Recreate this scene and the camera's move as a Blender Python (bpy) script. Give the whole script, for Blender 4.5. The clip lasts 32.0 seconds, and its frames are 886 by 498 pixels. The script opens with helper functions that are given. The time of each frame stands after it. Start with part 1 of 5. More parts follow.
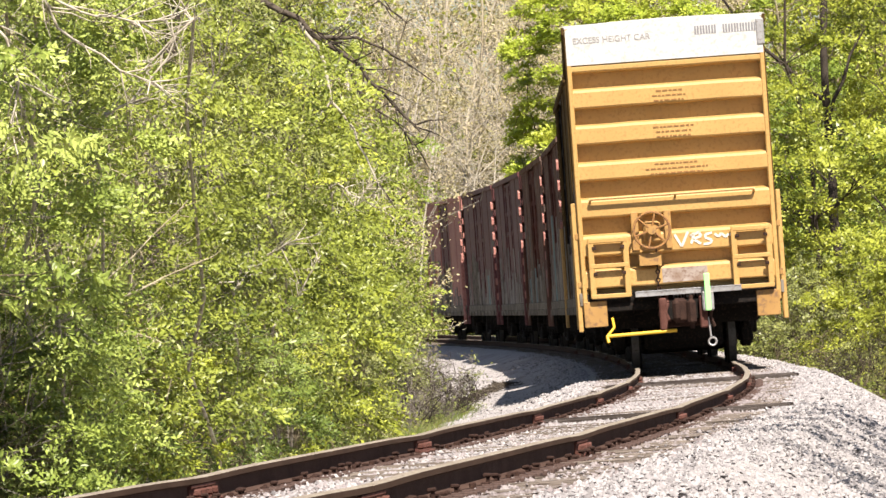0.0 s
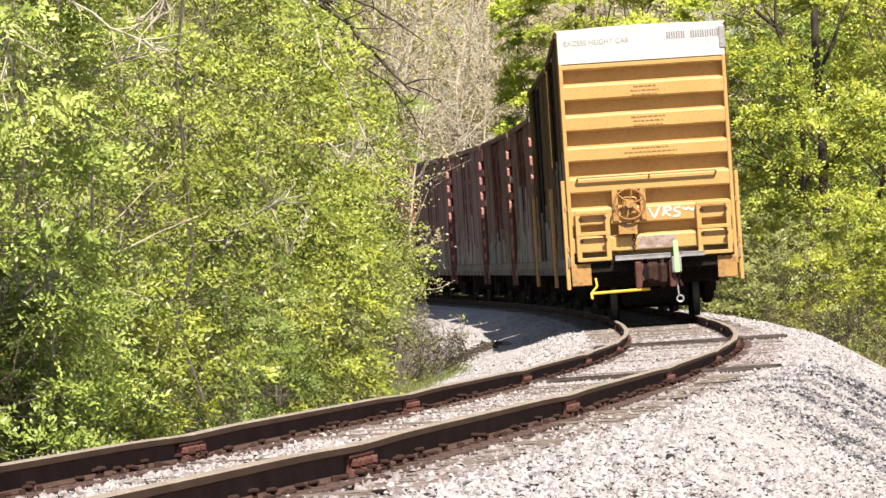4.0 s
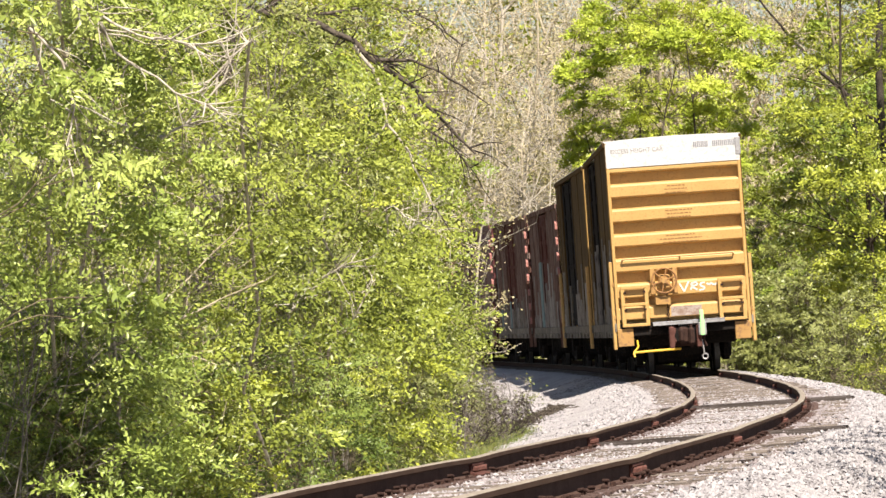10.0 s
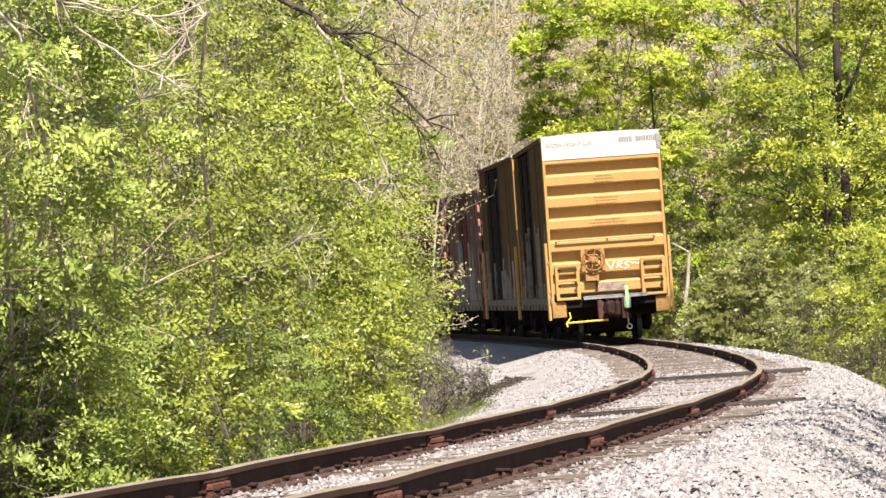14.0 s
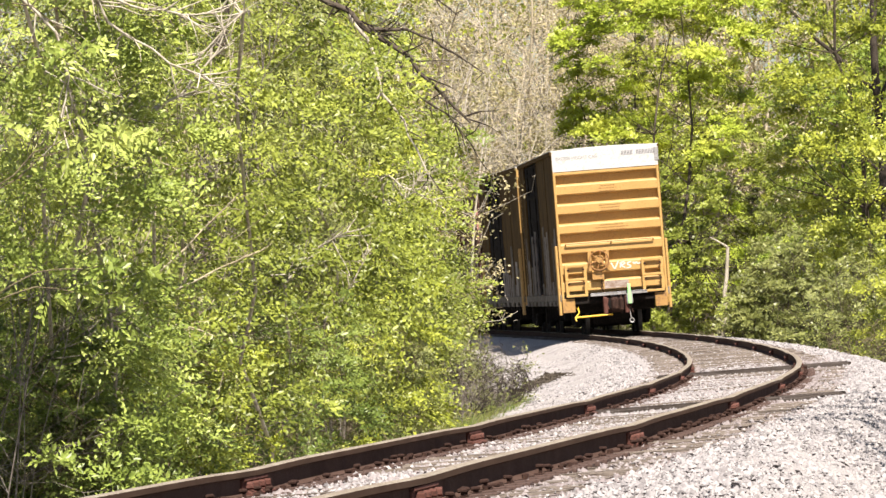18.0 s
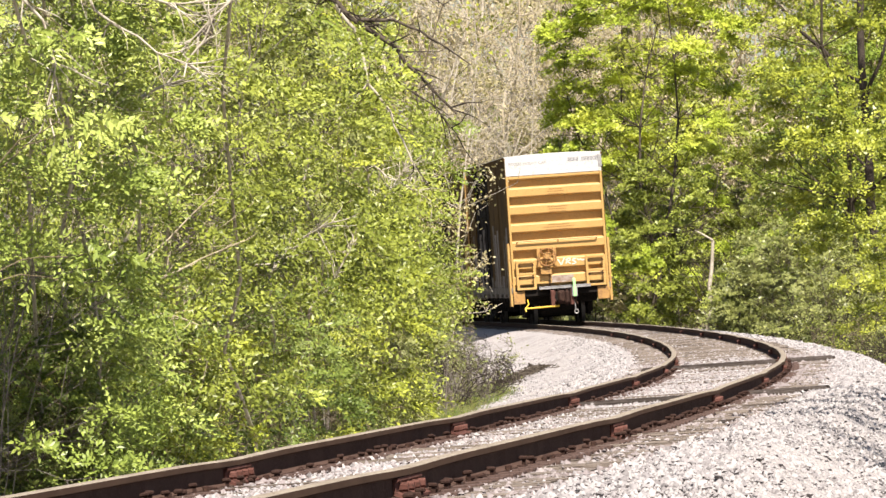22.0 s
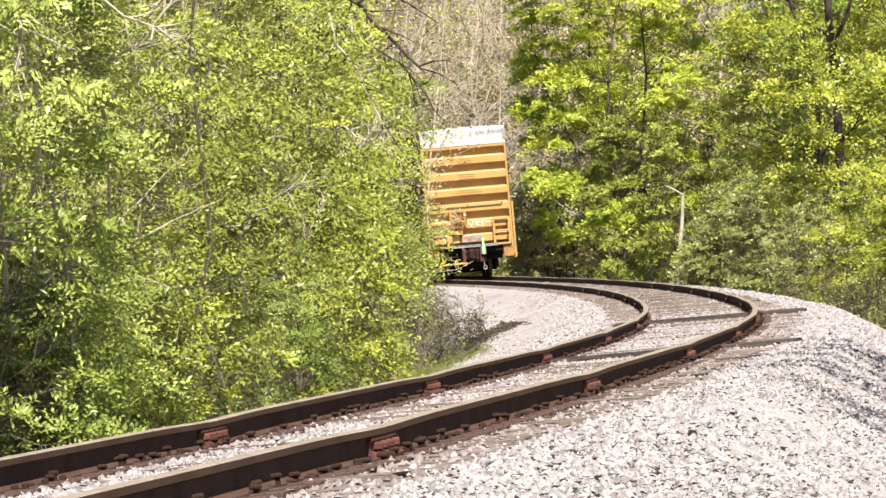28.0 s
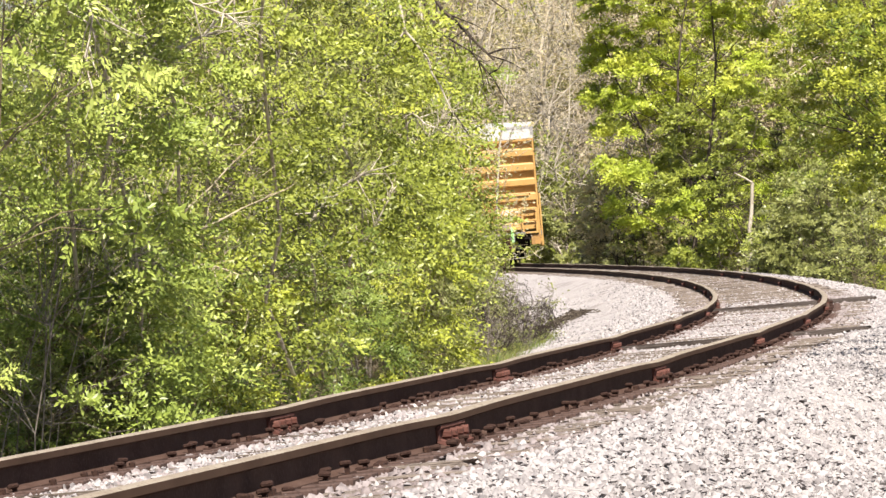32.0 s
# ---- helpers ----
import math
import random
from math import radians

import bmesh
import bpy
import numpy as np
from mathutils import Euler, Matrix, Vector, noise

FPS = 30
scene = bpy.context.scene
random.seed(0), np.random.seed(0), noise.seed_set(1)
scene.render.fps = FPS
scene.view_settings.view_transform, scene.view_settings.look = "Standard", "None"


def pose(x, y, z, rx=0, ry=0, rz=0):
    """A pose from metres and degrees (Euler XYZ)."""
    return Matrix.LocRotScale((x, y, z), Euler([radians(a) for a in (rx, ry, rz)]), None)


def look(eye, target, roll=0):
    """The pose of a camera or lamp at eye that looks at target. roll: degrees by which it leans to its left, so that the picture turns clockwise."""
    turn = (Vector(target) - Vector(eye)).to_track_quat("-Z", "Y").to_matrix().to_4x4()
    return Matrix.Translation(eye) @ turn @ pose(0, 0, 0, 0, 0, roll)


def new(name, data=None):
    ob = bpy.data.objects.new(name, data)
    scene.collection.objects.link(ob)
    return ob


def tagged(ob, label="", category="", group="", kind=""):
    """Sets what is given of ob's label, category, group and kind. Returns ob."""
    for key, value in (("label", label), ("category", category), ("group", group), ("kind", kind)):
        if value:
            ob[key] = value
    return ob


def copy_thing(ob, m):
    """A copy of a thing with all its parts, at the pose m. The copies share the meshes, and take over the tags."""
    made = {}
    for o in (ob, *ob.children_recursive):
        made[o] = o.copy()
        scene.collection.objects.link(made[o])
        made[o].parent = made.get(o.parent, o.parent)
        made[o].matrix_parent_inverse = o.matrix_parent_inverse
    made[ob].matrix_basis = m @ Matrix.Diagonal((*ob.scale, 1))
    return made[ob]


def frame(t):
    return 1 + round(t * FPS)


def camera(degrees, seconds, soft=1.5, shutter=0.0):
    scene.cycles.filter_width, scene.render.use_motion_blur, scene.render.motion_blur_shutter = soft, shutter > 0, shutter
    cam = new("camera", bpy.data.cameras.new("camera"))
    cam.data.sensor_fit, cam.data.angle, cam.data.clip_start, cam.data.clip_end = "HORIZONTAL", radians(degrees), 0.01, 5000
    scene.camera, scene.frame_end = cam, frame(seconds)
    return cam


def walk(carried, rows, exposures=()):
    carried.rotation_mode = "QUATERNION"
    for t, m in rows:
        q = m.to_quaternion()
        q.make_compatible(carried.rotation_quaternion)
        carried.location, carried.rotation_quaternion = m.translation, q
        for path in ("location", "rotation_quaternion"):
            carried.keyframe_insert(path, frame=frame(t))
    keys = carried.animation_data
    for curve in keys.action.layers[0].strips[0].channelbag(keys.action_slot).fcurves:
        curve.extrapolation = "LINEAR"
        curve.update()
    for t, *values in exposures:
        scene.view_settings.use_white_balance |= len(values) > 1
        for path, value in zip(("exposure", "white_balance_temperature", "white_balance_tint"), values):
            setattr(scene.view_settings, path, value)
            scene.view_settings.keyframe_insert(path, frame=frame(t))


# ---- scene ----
# The camera stands 0.8 m above the rails and only pans, tilts and leans.
EYE_Z = 0.816
cam = camera(7.805, 32.0, soft=1.5)
# seconds, degrees to the left, degrees upward, lean
VIEW = [
    (0, -0.587, 0.593, -0.129), (0.5, -0.590, 0.603, 0.029), (1, -0.607, 0.529, 0.238), (1.5, -0.632, 0.424, 0.380),
    (2, -0.620, 0.303, 0.381), (2.5, -0.585, 0.204, 0.365), (3, -0.557, 0.170, 0.408), (3.5, -0.589, 0.238, 0.290),
    (5.5, -0.837, 0.153, 0.174), (6, -0.847, 0.053, 0.172), (6.5, -0.837, 0.054, 0.256), (7, -0.746, 0.133, 0.247),
    (7.5, -0.597, 0.344, 0.169), (8, -0.423, 0.564, 0.038), (8.5, -0.288, 0.759, -0.016), (9, -0.183, 0.847, -0.107),
    (9.5, -0.116, 0.848, -0.116), (10, -0.100, 0.794, -0.088), (10.5, -0.066, 0.740, -0.114), (11, -0.049, 0.724, -0.268),
    (11.5, -0.033, 0.781, -0.380), (12, -0.100, 0.924, -0.495), (12.5, -0.240, 1.013, -0.406), (13, -0.377, 0.993, -0.268),
    (13.5, -0.467, 0.808, -0.109), (14, -0.477, 0.549, -0.116), (14.5, -0.412, 0.453, -0.176), (15, -0.320, 0.478, -0.258),
    (15.5, -0.276, 0.555, -0.310), (17.5, -0.162, 0.568, -0.485), (18, -0.136, 0.519, -0.505), (18.5, -0.097, 0.437, -0.533),
    (19, -0.074, 0.338, -0.486), (19.5, -0.067, 0.317, -0.365), (20, -0.068, 0.369, -0.240), (20.5, -0.109, 0.444, -0.079),
    (21, -0.184, 0.514, 0.015), (21.5, -0.236, 0.501, 0.001), (22, -0.267, 0.439, -0.033), (22.5, -0.276, 0.351, -0.063),
    (23, -0.295, 0.267, -0.183), (23.5, -0.343, 0.213, -0.381), (24, -0.380, 0.203, -0.517), (24.5, -0.359, 0.205, -0.596),
    (26.5, -0.358, 0.115, -0.766), (27, -0.425, 0.096, -0.912), (27.5, -0.477, 0.084, -0.988), (28, -0.524, 0.071, -0.974),
    (28.5, -0.498, 0.087, -0.889), (29, -0.429, 0.123, -0.860), (29.5, -0.343, 0.140, -0.803), (30, -0.218, 0.105, -0.824),
    (30.5, -0.096, 0.022, -0.905), (31, 0.000, -0.034, -0.988), (31.5, 0.073, -0.054, -0.952), (32, 0.090, -0.028, -0.913),
]
walk(cam, [(t, pose(0, 0, EYE_Z, 90 + up, 0, left) @ pose(0, 0, 0, 0, 0, lean)) for t, left, up, lean in VIEW],
     exposures=[(0, 1.17, 6800, 12), (32, 1.17, 6800, 12)])

# ---- light ----
SUN_EL, SUN_AZ = radians(55), radians(166)  # azimuth clockwise from +Y
world = bpy.data.worlds.new("sky")
scene.world = world
world.use_nodes = True
_n, _l = world.node_tree.nodes, world.node_tree.links
_sky = _n.new("ShaderNodeTexSky")
_sky.sky_type, _sky.sun_disc = "NISHITA", False
_sky.sun_elevation, _sky.sun_rotation = SUN_EL, SUN_AZ
_n["Background"].inputs[1].default_value = 0.05
_l.new(_sky.outputs[0], _n["Background"].inputs[0])
_s = bpy.data.lights.new("sun", "SUN")
_s.energy, _s.angle, _s.color = 5.0, radians(0.53), (1.0, 0.95, 0.86)
sun = new("sun", _s)
SUN_DIR = Vector((math.sin(SUN_AZ) * math.cos(SUN_EL), math.cos(SUN_AZ) * math.cos(SUN_EL), math.sin(SUN_EL)))
sun.matrix_world = look(SUN_DIR * 60, (0, 0, 0))


# ---- materials ----
def ramp(nt, fac, stops):
    r = nt.nodes.new("ShaderNodeValToRGB")
    e = r.color_ramp.elements
    while len(e) < len(stops):
        e.new(0.5)
    for k, (p, c) in enumerate(stops):
        e[k].position, e[k].color = p, (*c, 1)
    nt.links.new(fac, r.inputs[0])
    return r.outputs[0]


def tex(nt, kind, scale, detail=4.0, coords="Object", stretch=None):
    co = nt.nodes.new("ShaderNodeTexCoord").outputs[coords]
    if stretch:
        mp = nt.nodes.new("ShaderNodeMapping")
        mp.inputs["Scale"].default_value = stretch
        nt.links.new(co, mp.inputs[0])
        co = mp.outputs[0]
    t = nt.nodes.new(kind)
    t.inputs["Scale"].default_value = scale
    if "Detail" in t.inputs:
        t.inputs["Detail"].default_value = detail
    nt.links.new(co, t.inputs["Vector"])
    return t


def mixc(nt, fac, a, b, how="MIX"):
    m = nt.nodes.new("ShaderNodeMix")
    m.data_type, m.blend_type = "RGBA", how
    for sock, v in ((m.inputs[0], fac), (m.inputs[6], a), (m.inputs[7], b)):
        if isinstance(v, (int, float)):
            sock.default_value = v
        elif isinstance(v, tuple):
            sock.default_value = (*v, 1)
        else:
            nt.links.new(v, sock)
    return m.outputs[2]


def mat(name, rough=0.8, metal=0.0):
    m = bpy.data.materials.new(name)
    m.use_nodes = True
    b = m.node_tree.nodes["Principled BSDF"]
    b.inputs["Roughness"].default_value, b.inputs["Metallic"].default_value = rough, metal
    return m, m.node_tree, b


def bump(nt, b, height, strength=0.4, dist=0.01):
    n = nt.nodes.new("ShaderNodeBump")
    n.inputs["Strength"].default_value, n.inputs["Distance"].default_value = strength, dist
    nt.links.new(height, n.inputs["Height"])
    nt.links.new(n.outputs[0], b.inputs["Normal"])


def two_scale(name, c1, c2, c3, big, small, rough=0.8, metal=0.0, bstr=0.3, bdist=0.01, stretch=None):
    """A surface with broad patches of c1 and c2 and fine specks of c3."""
    m, nt, b = mat(name, rough, metal)
    n1 = tex(nt, "ShaderNodeTexNoise", big, 5, stretch=stretch)
    n2 = tex(nt, "ShaderNodeTexNoise", small, 6, stretch=stretch)
    base = ramp(nt, n1.outputs[0], [(0.35, c1), (0.65, c2)])
    spots = ramp(nt, n2.outputs[0], [(0.52, (0, 0, 0)), (0.68, (1, 1, 1))])
    nt.links.new(mixc(nt, spots, base, c3), b.inputs["Base Color"])
    b.inputs["Specular IOR Level"].default_value = 0.5 if rough < 0.85 else 0.05
    bump(nt, b, n2.outputs[0], bstr, bdist)
    return m


def leaf_mat(name, c1, c2, c3, glow=0.17, grain=1.3):
    """Leaves: patches of older and younger green, each leaf a little different, light shining through."""
    m, nt, b = mat(name, 0.38)
    g = nt.nodes.new("ShaderNodeNewGeometry")
    patch = tex(nt, "ShaderNodeTexNoise", grain, 4, stretch=(1, 1, 1.4))
    col = ramp(nt, patch.outputs[0], [(0.36, c1), (0.50, c2), (0.62, c3)])
    col = mixc(nt, 1.0, col, ramp(nt, g.outputs["Random Per Island"], [(0.0, (0.72, 0.74, 0.70)), (0.5, (1.0, 1.0, 1.0)), (1.0, (1.22, 1.18, 1.15))]), "MULTIPLY")
    nt.links.new(col, b.inputs["Base Color"])
    b.inputs["Specular IOR Level"].default_value = 0.3
    tr = nt.nodes.new("ShaderNodeBsdfTranslucent")
    nt.links.new(mixc(nt, 1.0, col, (1.0, 0.95, 0.45), "MULTIPLY"), tr.inputs[0])
    mx = nt.nodes.new("ShaderNodeMixShader")
    mx.inputs[0].default_value = glow
    nt.links.new(b.outputs[0], mx.inputs[1])
    nt.links.new(tr.outputs[0], mx.inputs[2])
    nt.links.new(mx.outputs[0], nt.nodes["Material Output"].inputs[0])
    return m


def stone_mat(name, geo=True, foul=0.0):
    m, nt, b = mat(name, 0.9)
    if geo:
        g = nt.nodes.new("ShaderNodeNewGeometry")
        col = ramp(nt, g.outputs["Random Per Island"], [(0.0, (0.095, 0.085, 0.084)), (0.25, (0.220, 0.203, 0.206)), (0.6, (0.310, 0.290, 0.292)), (1.0, (0.410, 0.385, 0.376))])
        n = tex(nt, "ShaderNodeTexNoise", 60, 4)
        if foul:
            w = tex(nt, "ShaderNodeTexNoise", 2.5, 4)
            col = mixc(nt, foul, col, ramp(nt, w.outputs[0], [(0.3, (0.087, 0.051, 0.048)), (0.7, (0.261, 0.198, 0.194))]))
        col = mixc(nt, 0.25, col, ramp(nt, n.outputs[0], [(0.3, (0.147, 0.135, 0.138)), (0.7, (0.369, 0.345, 0.358))]))
    else:
        v = tex(nt, "ShaderNodeTexVoronoi", 17)
        n = tex(nt, "ShaderNodeTexNoise", 1.2, 5)
        sep = nt.nodes.new("ShaderNodeSeparateColor")
        nt.links.new(v.outputs["Color"], sep.inputs[0])
        col = ramp(nt, sep.outputs[0], [(0.0, (0.155, 0.135, 0.128)), (0.3, (0.305, 0.277, 0.266)), (1.0, (0.430, 0.395, 0.385))])
        col = mixc(nt, 0.35, col, ramp(nt, n.outputs[0], [(0.35, (0.241, 0.213, 0.211)), (0.65, (0.369, 0.342, 0.351))]))
        drift = tex(nt, "ShaderNodeTexNoise", 0.5, 6, stretch=(2.2, 0.5, 1))
        col = mixc(nt, ramp(nt, drift.outputs[0], [(0.56, (0, 0, 0)), (0.66, (0.402, 0.407, 0.438))]), col, (0.134, 0.112, 0.102))
        if foul:
            col = mixc(nt, foul, col, ramp(nt, n.outputs[0], [(0.3, (0.100, 0.064, 0.057)), (0.7, (0.210, 0.155, 0.143))]))
        bump(nt, b, v.outputs["Distance"], 1.0, 0.03)
    nt.links.new(col, b.inputs["Base Color"])
    return m


BALLAST = stone_mat("ballast", False)
STONE = stone_mat("crushed_stone")
STAINED = stone_mat("stained_stone", True, 0.6)
FOULED = stone_mat("fouled_ballast", False, 0.75)
RAIL_SIDE = two_scale("rail_head_side", (0.050, 0.030, 0.021), (0.070, 0.043, 0.031), (0.06, 0.036, 0.024), 2, 40, 0.9, 0.0, 0.1, 0.002)
RAIL_STEEL = two_scale("rail_steel", (0.055, 0.032, 0.025), (0.075, 0.046, 0.037), (0.098, 0.063, 0.052), 3, 60, 0.95, 0.0)
RAIL_HEAD = two_scale("worn_rail_head", (0.215, 0.180, 0.145), (0.275, 0.238, 0.195), (0.145, 0.112, 0.088), 2, 40, 0.86, 0.0, 0.1, 0.002)
RUST = two_scale("rust", (0.094, 0.041, 0.033), (0.140, 0.066, 0.055), (0.055, 0.030, 0.025), 8, 80, 0.9, 0.1)
PLATE_RUST = two_scale("plate_rust", (0.058, 0.036, 0.031), (0.092, 0.062, 0.054), (0.040, 0.027, 0.024), 8, 60, 0.95, 0.0)
DARK_RUST = two_scale("dark_rust", (0.030, 0.018, 0.016), (0.052, 0.029, 0.023), (0.080, 0.047, 0.035), 10, 90, 0.85, 0.2)
TIE_WOOD = two_scale("tie_wood", (0.156, 0.129, 0.109), (0.234, 0.199, 0.176), (0.086, 0.066, 0.055), 2, 30, 0.95, 0, 0.7, 0.02, (0.4, 6, 6))
EARTH = two_scale("earth", (0.11, 0.085, 0.055), (0.10, 0.10, 0.045), (0.17, 0.14, 0.10), 0.6, 9, 0.95, 0, 0.6, 0.05)
GRASS = leaf_mat("grass", (0.10, 0.16, 0.03), (0.17, 0.22, 0.05), (0.30, 0.27, 0.12), 0.3)
YELLOW = two_scale("yellow_paint", (0.430, 0.256, 0.082), (0.468, 0.284, 0.095), (0.365, 0.205, 0.065), 1.3, 22, 0.5, 0, 0.08, 0.003)
YELLOW_DIRTY = two_scale("dirty_yellow_paint", (0.319, 0.171, 0.049), (0.380, 0.213, 0.065), (0.198, 0.106, 0.046), 2.0, 14, 0.65, 0, 0.15, 0.004)
WHITE = two_scale("white_paint", (0.520, 0.520, 0.518), (0.465, 0.465, 0.462), (0.400, 0.382, 0.355), 1.5, 18, 0.5, 0, 0.08, 0.003)
BLACK = two_scale("black_underframe", (0.010, 0.009, 0.009), (0.016, 0.014, 0.013), (0.03, 0.022, 0.018), 3, 25, 0.9)
DOOR_GAP_DARK = two_scale("dark_door_and_gap_paint", (0.008, 0.006, 0.006), (0.013, 0.010, 0.009), (0.026, 0.018, 0.014), 2, 15, 0.95)
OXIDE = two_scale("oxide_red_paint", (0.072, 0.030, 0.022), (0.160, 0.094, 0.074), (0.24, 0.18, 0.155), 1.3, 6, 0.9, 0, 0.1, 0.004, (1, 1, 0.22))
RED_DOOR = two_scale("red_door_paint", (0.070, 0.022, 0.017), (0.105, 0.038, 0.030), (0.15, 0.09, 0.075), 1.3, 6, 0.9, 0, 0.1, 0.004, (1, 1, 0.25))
# Brighter red: on the car ends it stands for sunlight.
OXIDE_BRIGHT = two_scale("faded_sunlit_red_paint", (0.328, 0.133, 0.109), (0.390, 0.179, 0.148), (0.265, 0.094, 0.078), 1.5, 12, 0.75)
# Yellow of the car sides: shade is put into the colour, plus streaks.
YELLOW_SIDE = two_scale("shaded_yellow_paint", (0.068, 0.040, 0.015), (0.110, 0.066, 0.024), (0.04, 0.025, 0.015), 1.4, 9, 0.88, 0, 0.15, 0.004, (1, 1, 0.3))
MAROON = two_scale("maroon_door_paint", (0.078, 0.017, 0.020), (0.101, 0.027, 0.027), (0.156, 0.070, 0.062), 1.0, 9, 0.7)
GRIME = two_scale("road_grime", (0.17, 0.145, 0.13), (0.32, 0.29, 0.265), (0.08, 0.062, 0.055), 1.6, 7, 0.95, 0, 0.2, 0.005, (1, 1, 0.35))
SOOT = two_scale("dusty_sill_paint", (0.11, 0.095, 0.08), (0.21, 0.185, 0.155), (0.07, 0.055, 0.045), 1.6, 7, 0.95, 0, 0.2, 0.005)
WHEEL_TREAD = two_scale("wheel_tread", (0.075, 0.070, 0.068), (0.10, 0.095, 0.09), (0.05, 0.04, 0.035), 4, 30, 0.6, 0.3)
GREY_STEEL = two_scale("galvanised_steel", (0.34, 0.33, 0.33), (0.42, 0.41, 0.42), (0.24, 0.2, 0.18), 6, 30, 0.5, 0.5)
BARK = two_scale("bark", (0.139, 0.111, 0.070), (0.205, 0.168, 0.115), (0.082, 0.066, 0.045), 5, 30, 0.95, 0, 0.8, 0.02, (1, 1, 0.25))
PALE_BARK = two_scale("pale_bark", (0.377, 0.336, 0.271), (0.492, 0.443, 0.369), (0.197, 0.164, 0.123), 4, 26, 0.95, 0, 0.5, 0.01, (1, 1, 0.3))
DARK_BARK = two_scale("dark_bark", (0.035, 0.028, 0.024), (0.06, 0.048, 0.04), (0.10, 0.085, 0.07), 5, 30, 0.95, 0, 0.8, 0.02)
LIMB_BARK = two_scale("limb_bark", (0.060, 0.048, 0.038), (0.115, 0.095, 0.075), (0.030, 0.024, 0.020), 5, 30, 0.95, 0, 0.8, 0.02)
GREY_TWIG = two_scale("grey_twig", (0.164, 0.139, 0.123), (0.230, 0.205, 0.180), (0.098, 0.082, 0.070), 6, 30, 0.95, 0, 0.5, 0.01)
TAN_BARK = two_scale("tan_bark", (0.400, 0.340, 0.235), (0.510, 0.440, 0.330), (0.270, 0.215, 0.140), 2, 12, 0.95, 0, 0.4, 0.01)
TIE_DARK = two_scale("dark_tie_wood", (0.070, 0.058, 0.052), (0.115, 0.097, 0.090), (0.05, 0.04, 0.035), 2, 30, 0.95, 0, 0.7, 0.02, (0.4, 6, 6))
LEAF_A = leaf_mat("willow_leaf", (0.136, 0.164, 0.028), (0.218, 0.258, 0.044), (0.308, 0.350, 0.068))
LEAF_B = leaf_mat("yellow_green_leaf", (0.172, 0.202, 0.026), (0.275, 0.312, 0.040), (0.380, 0.410, 0.064))
LEAF_C = leaf_mat("fresh_leaf", (0.185, 0.245, 0.050), (0.290, 0.357, 0.078), (0.385, 0.445, 0.122))
LEAF_D = leaf_mat("bud_leaf", (0.320, 0.296, 0.152), (0.432, 0.384, 0.216), (0.480, 0.408, 0.272), 0.3)
LEAF_E = leaf_mat("dull_leaf", (0.130, 0.145, 0.042), (0.195, 0.215, 0.065), (0.260, 0.280, 0.100))
LEAF_F = leaf_mat("bright_tree_leaf", (0.280, 0.350, 0.045), (0.380, 0.460, 0.060), (0.500, 0.540, 0.095), 0.28, grain=0.5)
LEAF_H = leaf_mat("mid_green_leaf", (0.125, 0.180, 0.026), (0.205, 0.270, 0.038), (0.300, 0.360, 0.058), grain=0.8)
# Deep green, darkened to hold the shade at the thicket's near foot.
LEAF_G = leaf_mat("shaded_deep_green_leaf", (0.082, 0.122, 0.023), (0.140, 0.190, 0.037), (0.210, 0.265, 0.062))
RUSTY_YELLOW = two_scale("rusty_yellow_paint", (0.22, 0.10, 0.035), (0.34, 0.17, 0.05), (0.10, 0.05, 0.03), 6, 40, 0.7)
LIME, _nt, _b = mat("lime_reflector", 0.4)
_b.inputs["Base Color"].default_value = (0.36, 0.80, 0.30, 1)
PAINT_YEL, _nt, _b = mat("safety_yellow", 0.5)
_b.inputs["Base Color"].default_value = (0.72, 0.44, 0.03, 1)
INK, _nt, _b = mat("stencil_ink", 0.7)
_b.inputs["Base Color"].default_value = (0.19, 0.185, 0.20, 1)
FADED_INK, _nt, _b = mat("faded_stencil_ink", 0.7)
_b.inputs["Base Color"].default_value = (0.26, 0.245, 0.24, 1)
FAINT_INK, _nt, _b = mat("faint_stencil_ink", 0.7)
_b.inputs["Base Color"].default_value = (0.22, 0.105, 0.03, 1)
SCUFF = two_scale("scuffed_steel", (0.22, 0.15, 0.11), (0.36, 0.31, 0.28), (0.16, 0.09, 0.06), 5, 18, 0.7, 0.1)
TAG, _nt, _b = mat("spray_white", 0.6)
_b.inputs["Base Color"].default_value = (0.66, 0.60, 0.52, 1)
TEAL, _nt, _b = mat("spray_teal", 0.7)
_b.inputs["Base Color"].default_value = (0.10, 0.17, 0.18, 1)


# ---- mesh helpers ----
def part(name, bm, material, parent=None, label=""):
    me = bpy.data.meshes.new(name)
    bm.to_mesh(me)
    bm.free()
    for m in material if isinstance(material, (list, tuple)) else [material]:
        me.materials.append(m)
    ob = new(name, me)
    ob.parent = parent
    if label:
        ob["label"] = label
    return ob


def shared(name, me, parent, m):
    ob = new(name, me)
    ob.parent = parent
    ob.matrix_basis = m
    return ob


